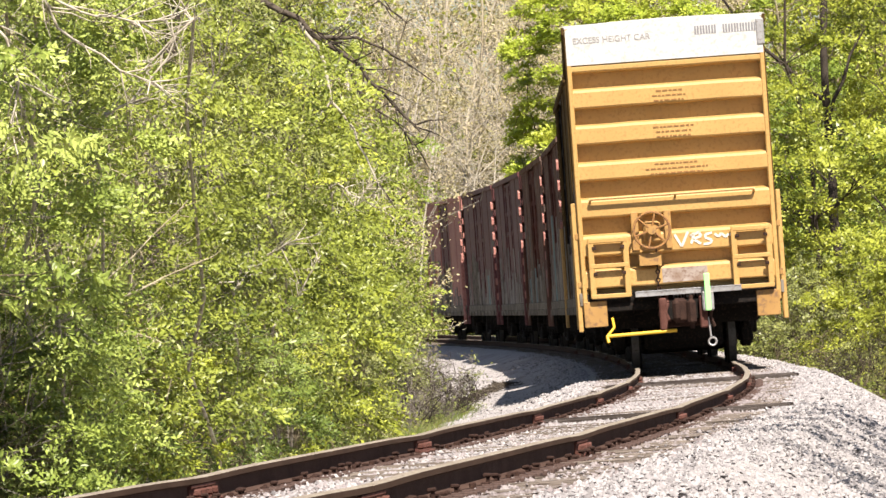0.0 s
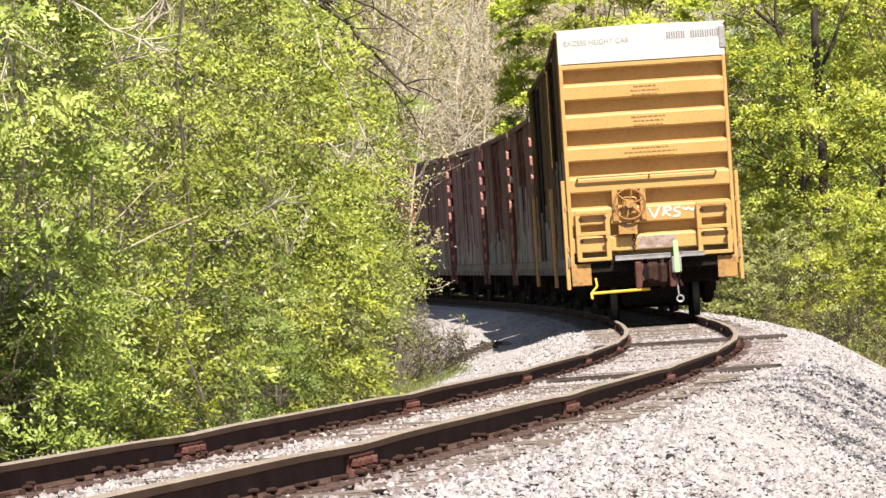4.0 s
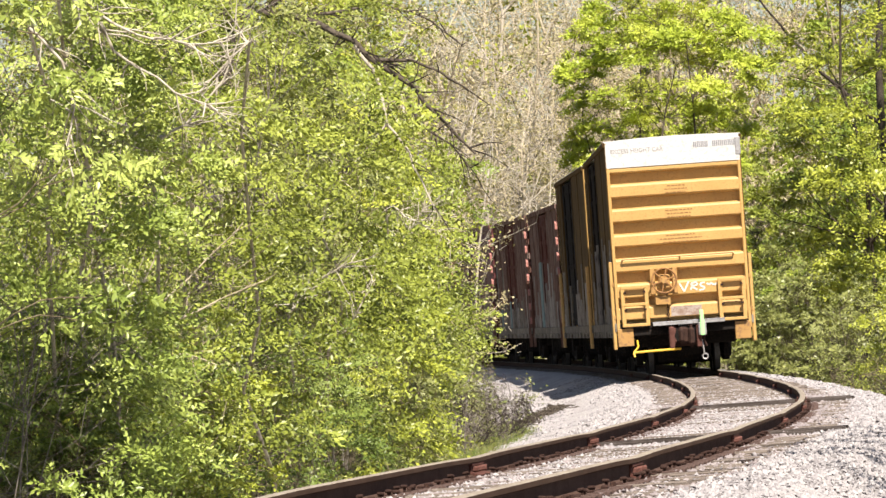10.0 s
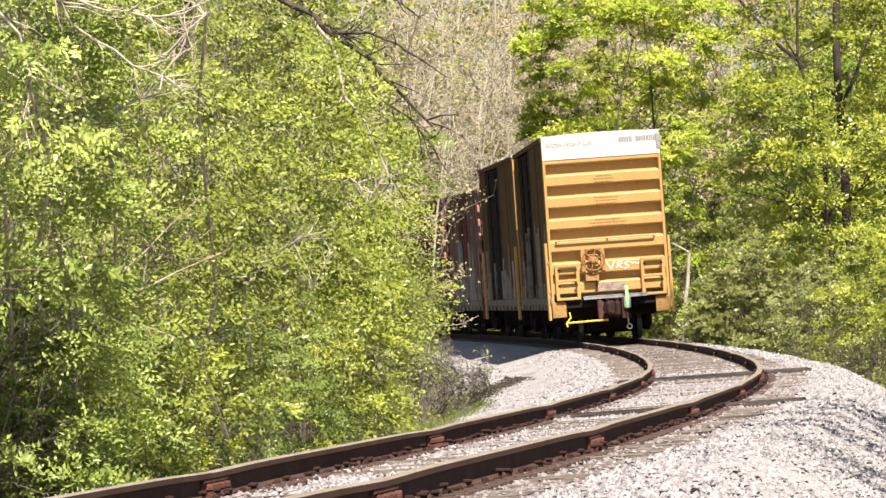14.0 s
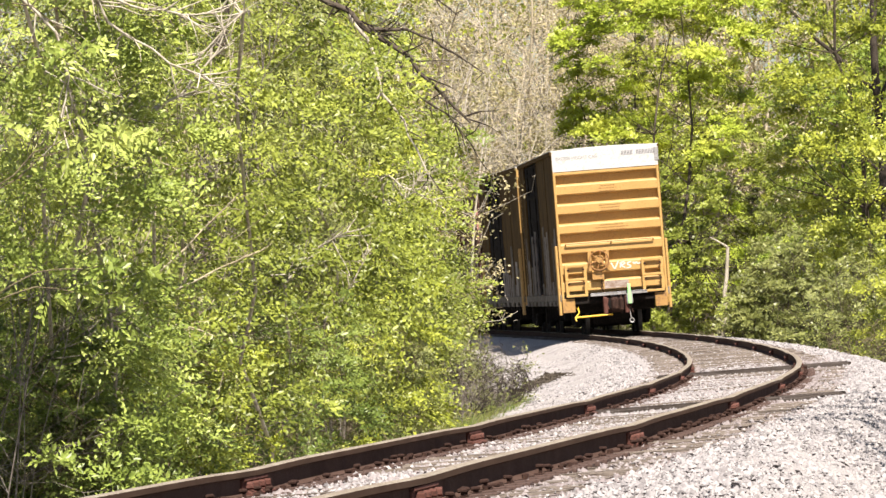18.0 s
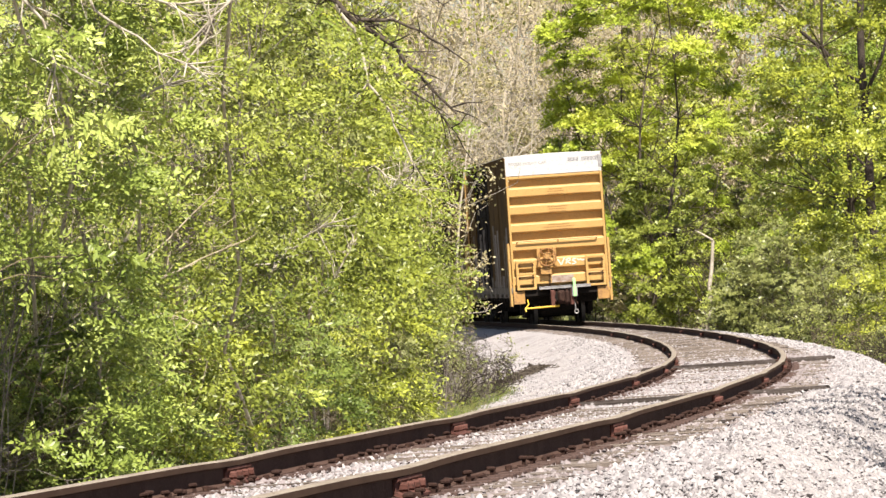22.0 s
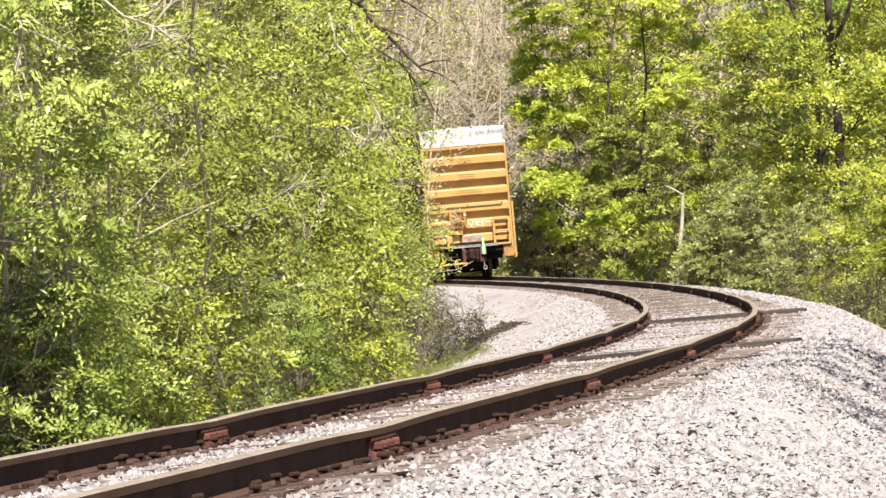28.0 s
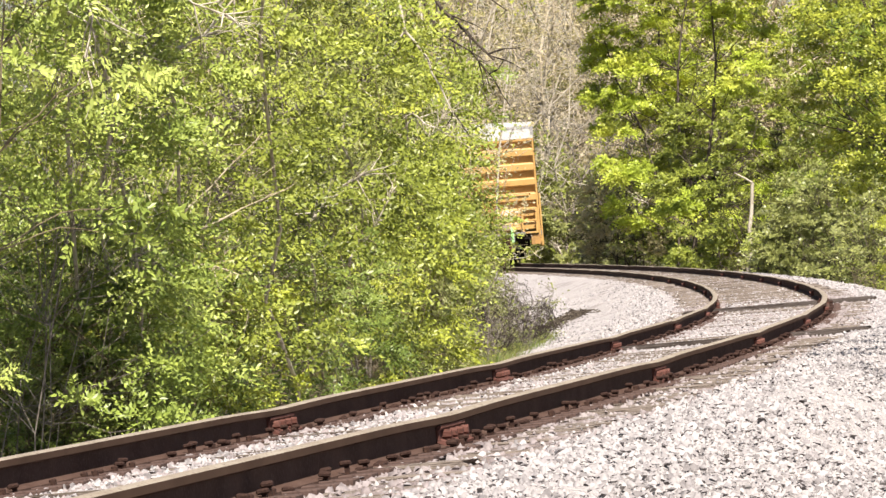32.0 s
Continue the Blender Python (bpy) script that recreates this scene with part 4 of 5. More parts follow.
def make_hanging_leaves():
    """Sprays of large drooping leaves on a slim stem at the near end of the thicket."""
    rs = np.random.RandomState(15)
    D = 39.5
    tree = new("large_leaved_sapling")
    tagged(tree, "slim sapling with drooping sprays of large pale leaves", "sapling")
    foot = place(-71, 0, D)
    foot[2] = -0.95
    stem = [foot, place(-71, 0, D), place(-70, 15, D), place(-69, 32, D), place(-68, 48, D), place(-69, 60, D)]
    limb("stem", tree, stem, 0.009, 0.004, BARK)
    for a, (u, v) in ((3, (-62, 38)), (3, (-56, 40)), (4, (-53, 41)), (2, (-49, 27.5)), (2, (-51, 29)), (1, (-49.5, 7)), (1, (-50, 2.5)), (4, (-57, 52)), (4, (-64, 50)), (3, (-65, 30))):
        end = place(u, v, D + rs.uniform(-0.3, 0.3))
        mid = (stem[a] + end) / 2 + np.array([0, 0, 0.1])
        limb("side_branch", tree, [stem[a], mid, end], 0.005, 0.003, BARK)
        hearts = end + rs.normal(size=(3, 3)) * np.array([0.12, 0.08, 0.04])
        tagged(mesh_np("leaf_spray", *pads_np(rs, hearts, np.array([0.16, 0.2, 0.13]), np.array([[0.7, -0.3, -0.5]] * 3), 150, 0.062, 0.4, 0.4), LEAF_C, tree), kind="stuff")


def make_right_trees():
    for k in range(14):
        plant("brush", "brown dead brush along the outer edge of the ballast", "brush", 350 + k, spot(55 + k * 2.3, 106 + (k * 7) % 29, -0.95), 9, 1.1 + 0.4 * (k % 3), 0.6, 0.8, LEAF_E if k % 2 else LEAF_A, 700, 0.06,
              DARK_BARK if k % 2 else BARK, 3, 0.012, 3.6, 0.0, 0.1, 0.55, group="dead brush", twigs=0.16, wild=0.3)

    rows = (  # depth, u, height, reach, stems, leaf, number, size
        (122, 79, 3.0, 1.5, 7, LEAF_B, 22000, 0.075), (118, 88, 4.2, 1.5, 7, LEAF_B, 16000, 0.08), (142, 67, 2.6, 1.4, 6, LEAF_E, 6000, 0.085), (160, 72, 13, 2.9, 2, LEAF_B, 56000, 0.115),
        (172, 84, 14, 3.0, 2, LEAF_B, 36000, 0.125), (168, 61, 3.8, 1.6, 5, LEAF_E, 11000, 0.105), (182, 64, 9.0, 2.2, 2, LEAF_H, 34000, 0.115), (192, 53, 3.2, 1.8, 6, LEAF_E, 17000, 0.105), (208, 68, 15, 3.0, 2, LEAF_H, 36000, 0.135),
        (200, 58, 4.2, 1.7, 5, LEAF_E, 17000, 0.115), (235, 35, 13.5, 3.4, 3, LEAF_F, 75000, 0.14), (247, 46, 11, 2.6, 2, LEAF_A, 30000, 0.14), (152, 67, 2.8, 1.5, 6, LEAF_E, 9000, 0.09), (178, 71, 3.4, 1.8, 6, LEAF_E, 11000, 0.10), (228, 43, 6.4, 2.1, 5, LEAF_A, 26000, 0.125), (240, 26, 4.6, 1.9, 6, LEAF_D, 9000, 0.12), (252, 40, 14, 2.4, 2, LEAF_B, 36000, 0.15),
        (258, 16, 4.0, 2.2, 6, LEAF_E, 12000, 0.15), (246, 34, 7.0, 2.4, 5, LEAF_A, 28000, 0.14), (215, 49, 5.4, 1.9, 6, LEAF_A, 22000, 0.12))
    for k, (depth, u, h, reach, stems, mt, cnt, sz) in enumerate(rows):
        tree = h > 8
        plant("tree" if tree else "shrub", "broad-leaved tree with fresh green spring foliage" if tree else "bushy shrub in yellow-green spring leaf outside the curve", "tree" if tree else "shrub", 300 + k,
              spot(u, depth, -1.0, 2.0 + reach), stems, h, 0.10 if tree else 0.25, reach, mt, cnt, sz, LIMB_BARK, 3, 0.09 if tree else 0.03, 6 if tree else 3.6, 0.16 if tree else 0.02, narrow=0.62,
              group="trees outside the curve" if tree else "shrubs outside the curve", rise=0.02, flat=0.5, pad=0.62 if tree else 0.38, pads=150 if tree else 90)


def make_bare_trees():
    for k, (depth, u, h) in enumerate(((268, 6, 14), (276, 12, 16), (282, 17, 16), (264, 21, 15), (290, 1, 16))):
        plant("bare_tree", "crooked pale grey tree still bare in spring", "tree", 800 + k, spot(u, depth, -1.0, 5.0), 3, h, 0.22, 3.2, LEAF_D, 900, 0.1, PALE_BARK if k % 2 else GREY_TWIG, 3, 0.07, 5, 0.15,
              0.3, 0.6, group="bare trees at the edge of the wood", twigs=0.35, wild=0.34, rise=0.05)


def make_back_wood():
    rnd = random.Random(21)
    kinds = {True: [], False: []}
    n = 88
    for i in range(n):
        depth = rnd.uniform(275, 335) if i % 2 else rnd.uniform(340, 410)
        u = -66 + 150 * (i + rnd.random()) / n
        bare = -4 < u < 38 or 43 < u < 58
        if u < -12 and i % 3:
            continue
        at = spot(u, depth, -1.0, 5.5)
        if len(kinds[bare]) < 7:
            ob = plant("woodland_tree", "nearly bare pale-barked woodland tree in bud" if bare else "slender woodland tree coming into leaf", "tree", 500 + i, at, 3,
                       rnd.uniform(17, 23), 0.10, 3.4, LEAF_D if bare else LEAF_B, 3000 if bare else 3600, 0.19 if bare else 0.31, TAN_BARK if bare else BARK, 3, 0.16, 5.0, 0.06,
                       0.35, 0.6, group="wood behind the curve", lumps=0.5, twigs=0.22 if bare else 0.08)
            kinds[bare].append(ob)
        else:
            copy_thing(rnd.choice(kinds[bare]), pose(*at, 0, 0, rnd.uniform(0, 360)) @ Matrix.Scale(max(1.0, depth / 290), 4))
    made = []
    n = 30
    for i in range(n):
        at = spot(-60 + 145 * (i + rnd.random()) / n, rnd.uniform(268, 300), -1.0, 4.8)
        if len(made) < 7:
            made.append(plant("understory_bush", "grey-green understory bush at the edge of the wood", "bush", 600 + i, at, 6, rnd.uniform(3.5, 6), 0.3, 2.6,
                              LEAF_E if i % 3 else LEAF_A, 2400, 0.26, BARK, 3, 0.03, 3.4, 0.0, 0.3, 0.6, group="understory", twigs=0.05))
        else:
            copy_thing(rnd.choice(made), pose(*at, 0, 0, rnd.uniform(0, 360)))


def make_grass():
    rs = np.random.RandomState(9)
    n = 26000
    s = rs.uniform(8, 82, n)
    lat = np.where(s > 40, -3.3, -4.0) - rs.gamma(1.5, 0.45, n)
    x, y, h = (np.interp(s, _S, v) for v in (_x, _y, _h))
    at = np.stack([x + np.cos(h) * lat, y + np.sin(h) * lat, np.full(n, -0.9)], 1)
    d = np.stack([rs.normal(0, 0.35, n), rs.normal(0, 0.35, n), np.ones(n)], 1)
    L = rs.uniform(0.12, 0.38, n)[:, None]
    a = rs.uniform(0, 6.28, n)
    side = np.stack([np.cos(a), np.sin(a), np.zeros(n)], 1) * 0.008
    v = np.stack([at - side, at + side, at + d * L], 1).reshape(-1, 3)
    ob = mesh_np("grass", v, np.arange(3 * n).reshape(-1, 3), GRASS)
    tagged(ob, "tufts of fresh and dry grass at the foot of the ballast", "grass", kind="stuff")


def make_litter():
    """Dead twigs and dirt washed up in a line on the inner bank."""
    rs = np.random.RandomState(31)
    n = 1500
    s = rs.uniform(68, 112, n)
    lat = np.interp(s, (68, 83, 104, 112), (-4.2, -4.05, -3.3, -2.9)) + 0.35 * np.sin(s * 0.9) * 0.4 + rs.normal(0, 0.13, n)
    keep = np.sin(s * 2.3) + 0.6 * np.sin(s * 5.1 + 1) > rs.uniform(-1.3, 1.2, n)
    s, lat = s[keep], lat[keep]
    n = len(s)
    x, y, h = (np.interp(s, _S, v) for v in (_x, _y, _h))
    z = np.array([bed_height(v) for v in lat]) + lat * np.tan(CANT_A * 1.6 / np.abs(lat)) + CANT / 2 + rs.uniform(0.0, 0.10, n)
    at = np.stack([x + np.cos(h) * lat, y + np.sin(h) * lat, z], 1)
    d = unit(rs.normal(size=(n, 3)) * np.array([1, 1, 0.35])) * rs.uniform(0.08, 0.34, (n, 1))
    segs = np.concatenate([at - d / 2, at + d / 2, np.full((n, 1), 0.012), np.full((n, 1), 0.006)], 1)
    tagged(mesh_np("twig_litter", *tubes_np(segs, 4), LIMB_BARK), "dark dead twigs strewn along the inner ballast bank", "twigs", kind="stuff")


make_ground()
make_bed()
make_fouled()
make_track()
make_stones()
make_left_thicket()
make_shading_tree()
make_bare_tangle()
make_hanging_leaves()
make_right_trees()
make_bare_trees()
make_back_wood()
make_grass()
make_litter()
make_limbs()
# ---- the train ----
WHEEL_R = 0.42
COUPLED = 20.4


def wheelset_mesh():
    bm = bmesh.new()
    for side in (-1, 1):
        c = side * 0.755
        prof = [(0.42, -0.065), (0.42, 0.05), (0.445, 0.055), (0.445, 0.08), (0.36, 0.08), (0.33, 0.03), (0.14, 0.05), (0.14, -0.09), (0.33, -0.03), (0.36, -0.065)]
        n = 28
        rows = []
        for i in range(n):
            a = 2 * math.pi * i / n
            rows.append([bm.verts.new((c - side * p[1], p[0] * math.cos(a), p[0] * math.sin(a))) for p in prof])
        for i in range(n):
            for j in range(len(prof)):
                q = (rows[i][j], rows[(i + 1) % n][j], rows[(i + 1) % n][(j + 1) % len(prof)], rows[i][(j + 1) % len(prof)])
                f = bm.faces.new(q)
                f.material_index = 1 if j == 0 else 0
    rod(bm, (-0.95, 0, 0), (0.95, 0, 0), 0.08, 12)
    bmesh.ops.recalc_face_normals(bm, faces=bm.faces)
    me = bpy.data.meshes.new("wheelset")
    bm.to_mesh(me)
    bm.free()
    me.materials.append(BLACK)
    me.materials.append(WHEEL_TREAD)
    return me


WHEELSET = wheelset_mesh()
WHEELS = []


def add_truck(car, y):
    bm = bmesh.new()
    box(bm, -1.15, 1.15, -0.2, 0.2, 0.5, 0.85, 0.04)
    truck = part("truck", bm, BLACK, car, "black freight car bogie")
    truck.location = (0, y, 0)
    for side in (-1, 1):
        bm = bmesh.new()
        x = side * 1.0
        box(bm, x - 0.07, x + 0.07, -1.1, 1.1, 0.52, 0.68, 0.03)
        box(bm, x - 0.08, x + 0.08, -0.55, 0.55, 0.22, 0.34, 0.03)
        for d in (-1, 1):
            box(bm, x - 0.1, x + 0.1, d * 0.88 - 0.16, d * 0.88 + 0.16, 0.30, 0.60, 0.03)
            rod(bm, (x, d * 0.85, 0.56), (x, d * 0.45, 0.30), 0.07, 6)
        for k in (-0.16, 0, 0.16):
            rod(bm, (x, k, 0.32), (x, k, 0.55), 0.07, 8)
        part("side_frame", bm, BLACK, truck)
    # Brake beams made extra deep: black filler for the shade between the wheels.
    for d in (-0.40, 0.40):
        part("brake_beam", bm_box(-0.66, 0.66, d - 0.05, d + 0.05, 0.20, 0.60, bev=0.02), BLACK, truck)
    for d in (-0.88, 0.88):
        w = new("wheelset", WHEELSET)
        w.parent = truck
        w.location = (0, d, WHEEL_R)
        WHEELS.append((w, d))


def add_coupler(car, y, sign):
    bm = bmesh.new()
    def along(a, b):
        return sorted((y + sign * a, y + sign * b))

    box(bm, -0.10, 0.10, *along(0.0, 0.45), 0.76, 0.95, 0.02)
    box(bm, -0.17, 0.06, *along(0.38, 0.66), 0.66, 1.04, 0.05)
    box(bm, 0.05, 0.19, *along(0.40, 0.70), 0.62, 1.02, 0.05)
    box(bm, -0.16, -0.05, *along(0.60, 0.76), 0.70, 1.0, 0.04)
    rod(bm, (0.12, y + sign * 0.55, 0.56), (0.12, y + sign * 0.55, 1.08), 0.035, 8)
    coupler = part("coupler", bm, DARK_RUST, car, "rusty knuckle coupler")
    bm = bmesh.new()
    box(bm, -0.34, 0.34, min(y, y + sign * 0.1), max(y, y + sign * 0.1), 0.60, 1.10, 0.02)
    part("striker", bm, DARK_RUST, coupler)
    for side in (-1, 1):
        part("draft_lug", bm_box(side * 0.31 - 0.06, side * 0.31 + 0.06, *along(0.10, 0.30), 0.56, 1.06, bev=0.02), RUST, coupler)


def ribbed_end(name, car, w, y, sign, bands, z0, z1, material, depth=0.20, inset=0.06):
    """An end wall with horizontal pressed ribs: (bottom, top) of each rib."""
    bm = bmesh.new()
    yb = y - sign * depth
    box(bm, -w / 2, w / 2, min(yb, yb - sign * 0.05), max(yb, yb - sign * 0.05), z0, z1)
    end = part(name, bm, material, car)
    for a, b in bands:
        bm = bmesh.new()
        prof = [(yb, a - 0.02), (y - sign * 0.012, a), (y, a + 0.02), (y, b - 0.04), (y - sign * 0.03, b), (yb, b + 0.035)]
        rows = []
        for x in np.linspace(-w / 2 + inset, w / 2 - inset, 14):
            wob = 0.006 * noise.noise((x * 2.0, a * 3, y))
            rows.append([bm.verts.new((x, p[0], p[1] + wob)) for p in prof])
        for r, q in zip(rows, rows[1:]):
            for j in range(len(prof) - 1):
                bm.faces.new((r[j], r[j + 1], q[j + 1], q[j]))
        bm.faces.new(rows[0])
        bm.faces.new(rows[-1][::-1])
        bmesh.ops.recalc_face_normals(bm, faces=bm.faces)
        part("rib", bm, material, end)
    return end


def ladder(car, x0, x1, y, z0, z1, rungs, material, name="ladder", depth=0.08):
    bm = bmesh.new()
    for x in (x0, x1):
        box(bm, x - 0.03, x + 0.03, y - 0.02, y + 0.02, z0, z1, 0.006)
    lad = part(name, bm, material, car)
    for k in range(rungs):
        z = z0 + 0.06 + (z1 - z0 - 0.12) * k / max(1, rungs - 1)
        bm = bmesh.new()
        box(bm, x0, x1, y - 0.018, y + 0.018, z - 0.018, z + 0.018, 0.005)
        part("rung", bm, material, lad)
    return lad


def side_ladder(car, side, W, y, top, material):
    """A short ladder that stands out from the side wall near the car's end."""
    x = side * (W / 2 + 0.055)
    bm = bmesh.new()
    box(bm, x - 0.035, x + 0.035, y + 0.02, y + 0.08, 0.62, top, 0.01)
    box(bm, x - 0.035, x + 0.035, y + 0.46, y + 0.52, 0.62, top, 0.01)
    lad = part("side_ladder", bm, material, car)
    for k in range(5):
        z = 0.75 + k * 0.45
        part("rung", bm_box(x - 0.02, x + 0.02, y + 0.05, y + 0.5, z - 0.02, z + 0.02, bev=0.005), material, lad)
    for z in (1.35, 2.1):
        part("mount", bm_box(min(x, x - side * 0.1), max(x, x - side * 0.1), y + 0.01, y + 0.09, z - 0.05, z + 0.05, bev=0.008), YELLOW_DIRTY if material is YELLOW else material, lad)


def bars(car, x, y, z, w, rows, seed, material, name="stencil_line"):
    """Lines of small stencilled marks."""
    rnd = random.Random(seed)
    for k in range(rows):
        bm = bmesh.new()
        ww = w * rnd.uniform(0.6, 1.0)
        u = -ww / 2
        while u < ww / 2:
            l = rnd.uniform(0.03, 0.09)
            box(bm, x + u, x + min(u + l, ww / 2 + 0.02), y - 0.004, y + 0.002, z - k * 0.075, z - k * 0.075 + 0.02)
            u += l + 0.022
        tagged(part(name, bm, material, car), kind="stuff")


def words(text, parent, m, size, material, name="lettering"):
    cu = bpy.data.curves.new(name, "FONT")
    cu.body, cu.size, cu.extrude = text, size, 0.002
    tmp = bpy.data.objects.new(name, cu)
    scene.collection.objects.link(tmp)
    me = bpy.data.meshes.new_from_object(tmp.evaluated_get(bpy.context.evaluated_depsgraph_get()))
    bpy.data.objects.remove(tmp)
    me.materials.clear()
    me.materials.append(material)
    ob = new(name, me)
    ob.parent = parent
    ob.matrix_basis = m
    return tagged(ob, kind="stuff")


def boxcar(name, label, L, W, H, z0, paint, door, door_w, end_paint, roof_paint, bands, detail, seed, door_at=0.0):
    """A freight car; its origin lies at rail height under its middle, Y is the way that it goes."""
    rnd = random.Random(seed)
    car = new(name)
    tagged(car, label, "freight car", "freight cars of the train")
    eave = H - 0.10
    # sides: panels with posts
    for side in (-1, 1):
        x = side * W / 2
        xi = x - side * 0.07
        for a, b in ((-L / 2, door_at - door_w / 2), (door_at + door_w / 2, L / 2)):
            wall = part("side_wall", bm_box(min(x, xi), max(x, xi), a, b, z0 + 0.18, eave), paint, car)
            n = max(2, int((b - a) / (3.2 if H > 5 else 2.6)))
            for k in range(n + 1):
                y = a + (b - a) * k / n
                y = min(max(y, a + 0.06), b - 0.06)
                part("side_post", bm_box(min(x, x + side * 0.014), max(x, x + side * 0.014), y - 0.05, y + 0.05, z0 + 0.16, eave - 0.02, bev=0.005), paint, wall)
        bm = bm_box(min(x, x + side * 0.05), max(x, x + side * 0.05), -L / 2, L / 2, z0, z0 + 0.2, bev=0.01)
        for k in range(9):
            y = -L / 2 + L * (k + 0.5) / 9
            box(bm, min(x, x + side * 0.07), max(x, x + side * 0.07), y - 0.5, y + 0.5, z0 - 0.13, z0 + 0.02, 0.01)
        part("side_sill", bm, SOOT, car, "dusty side sill")
        part("top_chord", bm_box(min(x, x + side * 0.05), max(x, x + side * 0.05), -L / 2, L / 2, eave - 0.09, eave + 0.03, bev=0.01), paint, car)
        # door in two leaves
        for d in (-1, 1):
            ya, yb = sorted((door_at + d * 0.015, door_at + d * door_w / 2))
            bm = bmesh.new()
            box(bm, min(xi - side * 0.02, x - side * 0.03), max(xi - side * 0.02, x - side * 0.03), ya, yb, z0 + 0.22, eave - 0.12, 0.01)
            leaf = part("door", bm, door, car, "sliding side door")
            for k in range(6):
                z = z0 + 0.5 + k * (eave - z0 - 0.9) / 5
                part("door_rib", bm_box(min(x - side * 0.04, x - side * 0.012), max(x - side * 0.04, x - side * 0.012), ya + 0.08, yb - 0.08, z - 0.07, z + 0.07, bev=0.01), door, leaf)
            for k in (0.5,):
                bm = bmesh.new()
                yy = ya + (yb - ya) * k
                rod(bm, (x - side * 0.01, yy, z0 + 0.3), (x - side * 0.01, yy, eave - 0.2), 0.018, 6)
                part("lock_rod", bm, door, leaf)
        # dirt thrown up along the bottom of the side
        for k in range(22):
            ya = -L / 2 + 0.08 + (L - 0.2) * k / 22
            yb = ya + (L - 0.2) / 22 * rnd.uniform(0.3, 0.9)
            if H > 5 and abs(ya - door_at) < door_w / 2 and rnd.random() < 0.75:
                continue
            bm = bm_box(min(x - side * 0.06, x + side * 0.016), max(x - side * 0.06, x + side * 0.016), ya, yb, z0 + 0.2, z0 + rnd.choice((0.5, 0.9, 1.3, 1.9)) * rnd.uniform(0.8, 1.2))
            part("grime_streak", bm, TEAL if H < 5 and rnd.random() < 0.08 else GRIME if rnd.random() < 0.6 else SOOT, wall)
    # floor, roof
    part("floor", bm_box(-W / 2 + 0.02, W / 2 - 0.02, -L / 2, L / 2, z0, z0 + 0.18), BLACK, car)
    part("centre_sill", bm_box(-0.33, 0.33, -L / 2 - 0.2, L / 2 + 0.2, z0 - 0.32, z0 + 0.01, bev=0.02), BLACK, car)
    bm = bmesh.new()
    prof = [(-W / 2 - 0.03, eave), (-W / 2 - 0.03, eave + 0.05), (-W / 4, H - 0.04), (0, H - 0.03), (W / 4, H - 0.04), (W / 2 + 0.03, eave + 0.05), (W / 2 + 0.03, eave)]
    sweep(bm, prof, [Matrix.Translation((0, y, 0)) for y in (-L / 2 + 0.02, L / 2 - 0.02)])
    roof = part("roof", bm, roof_paint, car)
    for k in range(int(L / 1.1)):
        y = -L / 2 + 0.5 + k * 1.1
        bm = bmesh.new()
        sweep(bm, [(-W / 2 - 0.03, eave + 0.052), (-W / 4, H - 0.045), (0, H - 0.035), (W / 4, H - 0.045), (W / 2 + 0.03, eave + 0.052), (W / 4, H - 0.012), (0, H - 0.002), (-W / 4, H - 0.012)],
              [Matrix.Translation((0, yy, 0)) for yy in (y - 0.04, y + 0.04)])
        part("roof_rib", bm, roof_paint, roof)
    for sign in (-1, 1):
        y = sign * L / 2
        ribbed_end("end_wall", car, W, y, sign, bands, z0 + 0.1, eave + 0.02, end_paint, inset=0.06 if H > 5 else -0.07)
        for side in (-1, 1):
            x = side * W / 2
            cp = 0.075 if H > 5 else 0.04
            # Near-black posts on the red cars paint the shade between end ribs.
            part("corner_post", bm_box(min(x, x - side * cp), max(x, x - side * cp), y - 0.2 if sign > 0 else y - 0.01, y + 0.01 if sign > 0 else y + 0.2, z0 - 0.1, eave, bev=0.015), end_paint if H > 5 else DOOR_GAP_DARK, car)
        part("end_sill", bm_box(-W / 2, W / 2, min(y, y - sign * 0.16), max(y, y - sign * 0.16), z0 - 0.12, z0 + 0.06, bev=0.015), BLACK if detail else GRIME, car)
        add_coupler(car, y, sign)
        if not detail:
            for x in (-W / 2 + 0.08, W / 2 - 0.5) if H > 5 else (W / 2 - 0.5,):
                ladder(car, x, x + 0.42, y + sign * 0.07, z0 + 0.1, eave - 0.3, 9, paint, "end_ladder")
            for side in (-1, 1):
                side_ladder(car, side, W, y if sign < 0 else y - 0.54, 2.75, end_paint if H > 5 else paint)
    for d in (-1, 1):
        add_truck(car, d * (L / 2 - 2.6))
    # Black boxes added to stand for the deep shade under the car ends.
    for d in (-1, 1):
        bm = bmesh.new()
        box(bm, -0.62, 0.62, d * (L / 2 - 1.3) - 0.06, d * (L / 2 - 1.3) + 0.06, 0.26, 1.0, 0.05)
        box(bm, -1.22, 1.22, d * (L / 2 - 1.2) - 0.05, d * (L / 2 - 1.2) + 0.05, 0.62, 1.03, 0.04)
        box(bm, -0.5, 0.5, d * (L / 2 - 2.6) - 1.5, d * (L / 2 - 2.6) + 1.5, 0.36, 0.60, 0.03)
        part("dark_rigging_filler", bm, BLACK, car)
    # Black cross boards added so the shaded underside shows no lit ground.
    for k in range(9):
        y = -L / 2 + 4.6 + (L - 9.2) * k / 8
        part("shade_baffle", bm_box(-1.25, 1.25, y - 0.06, y + 0.06, 0.50 if k % 2 else 0.42, z0 + 0.01, bev=0.02), BLACK, car)
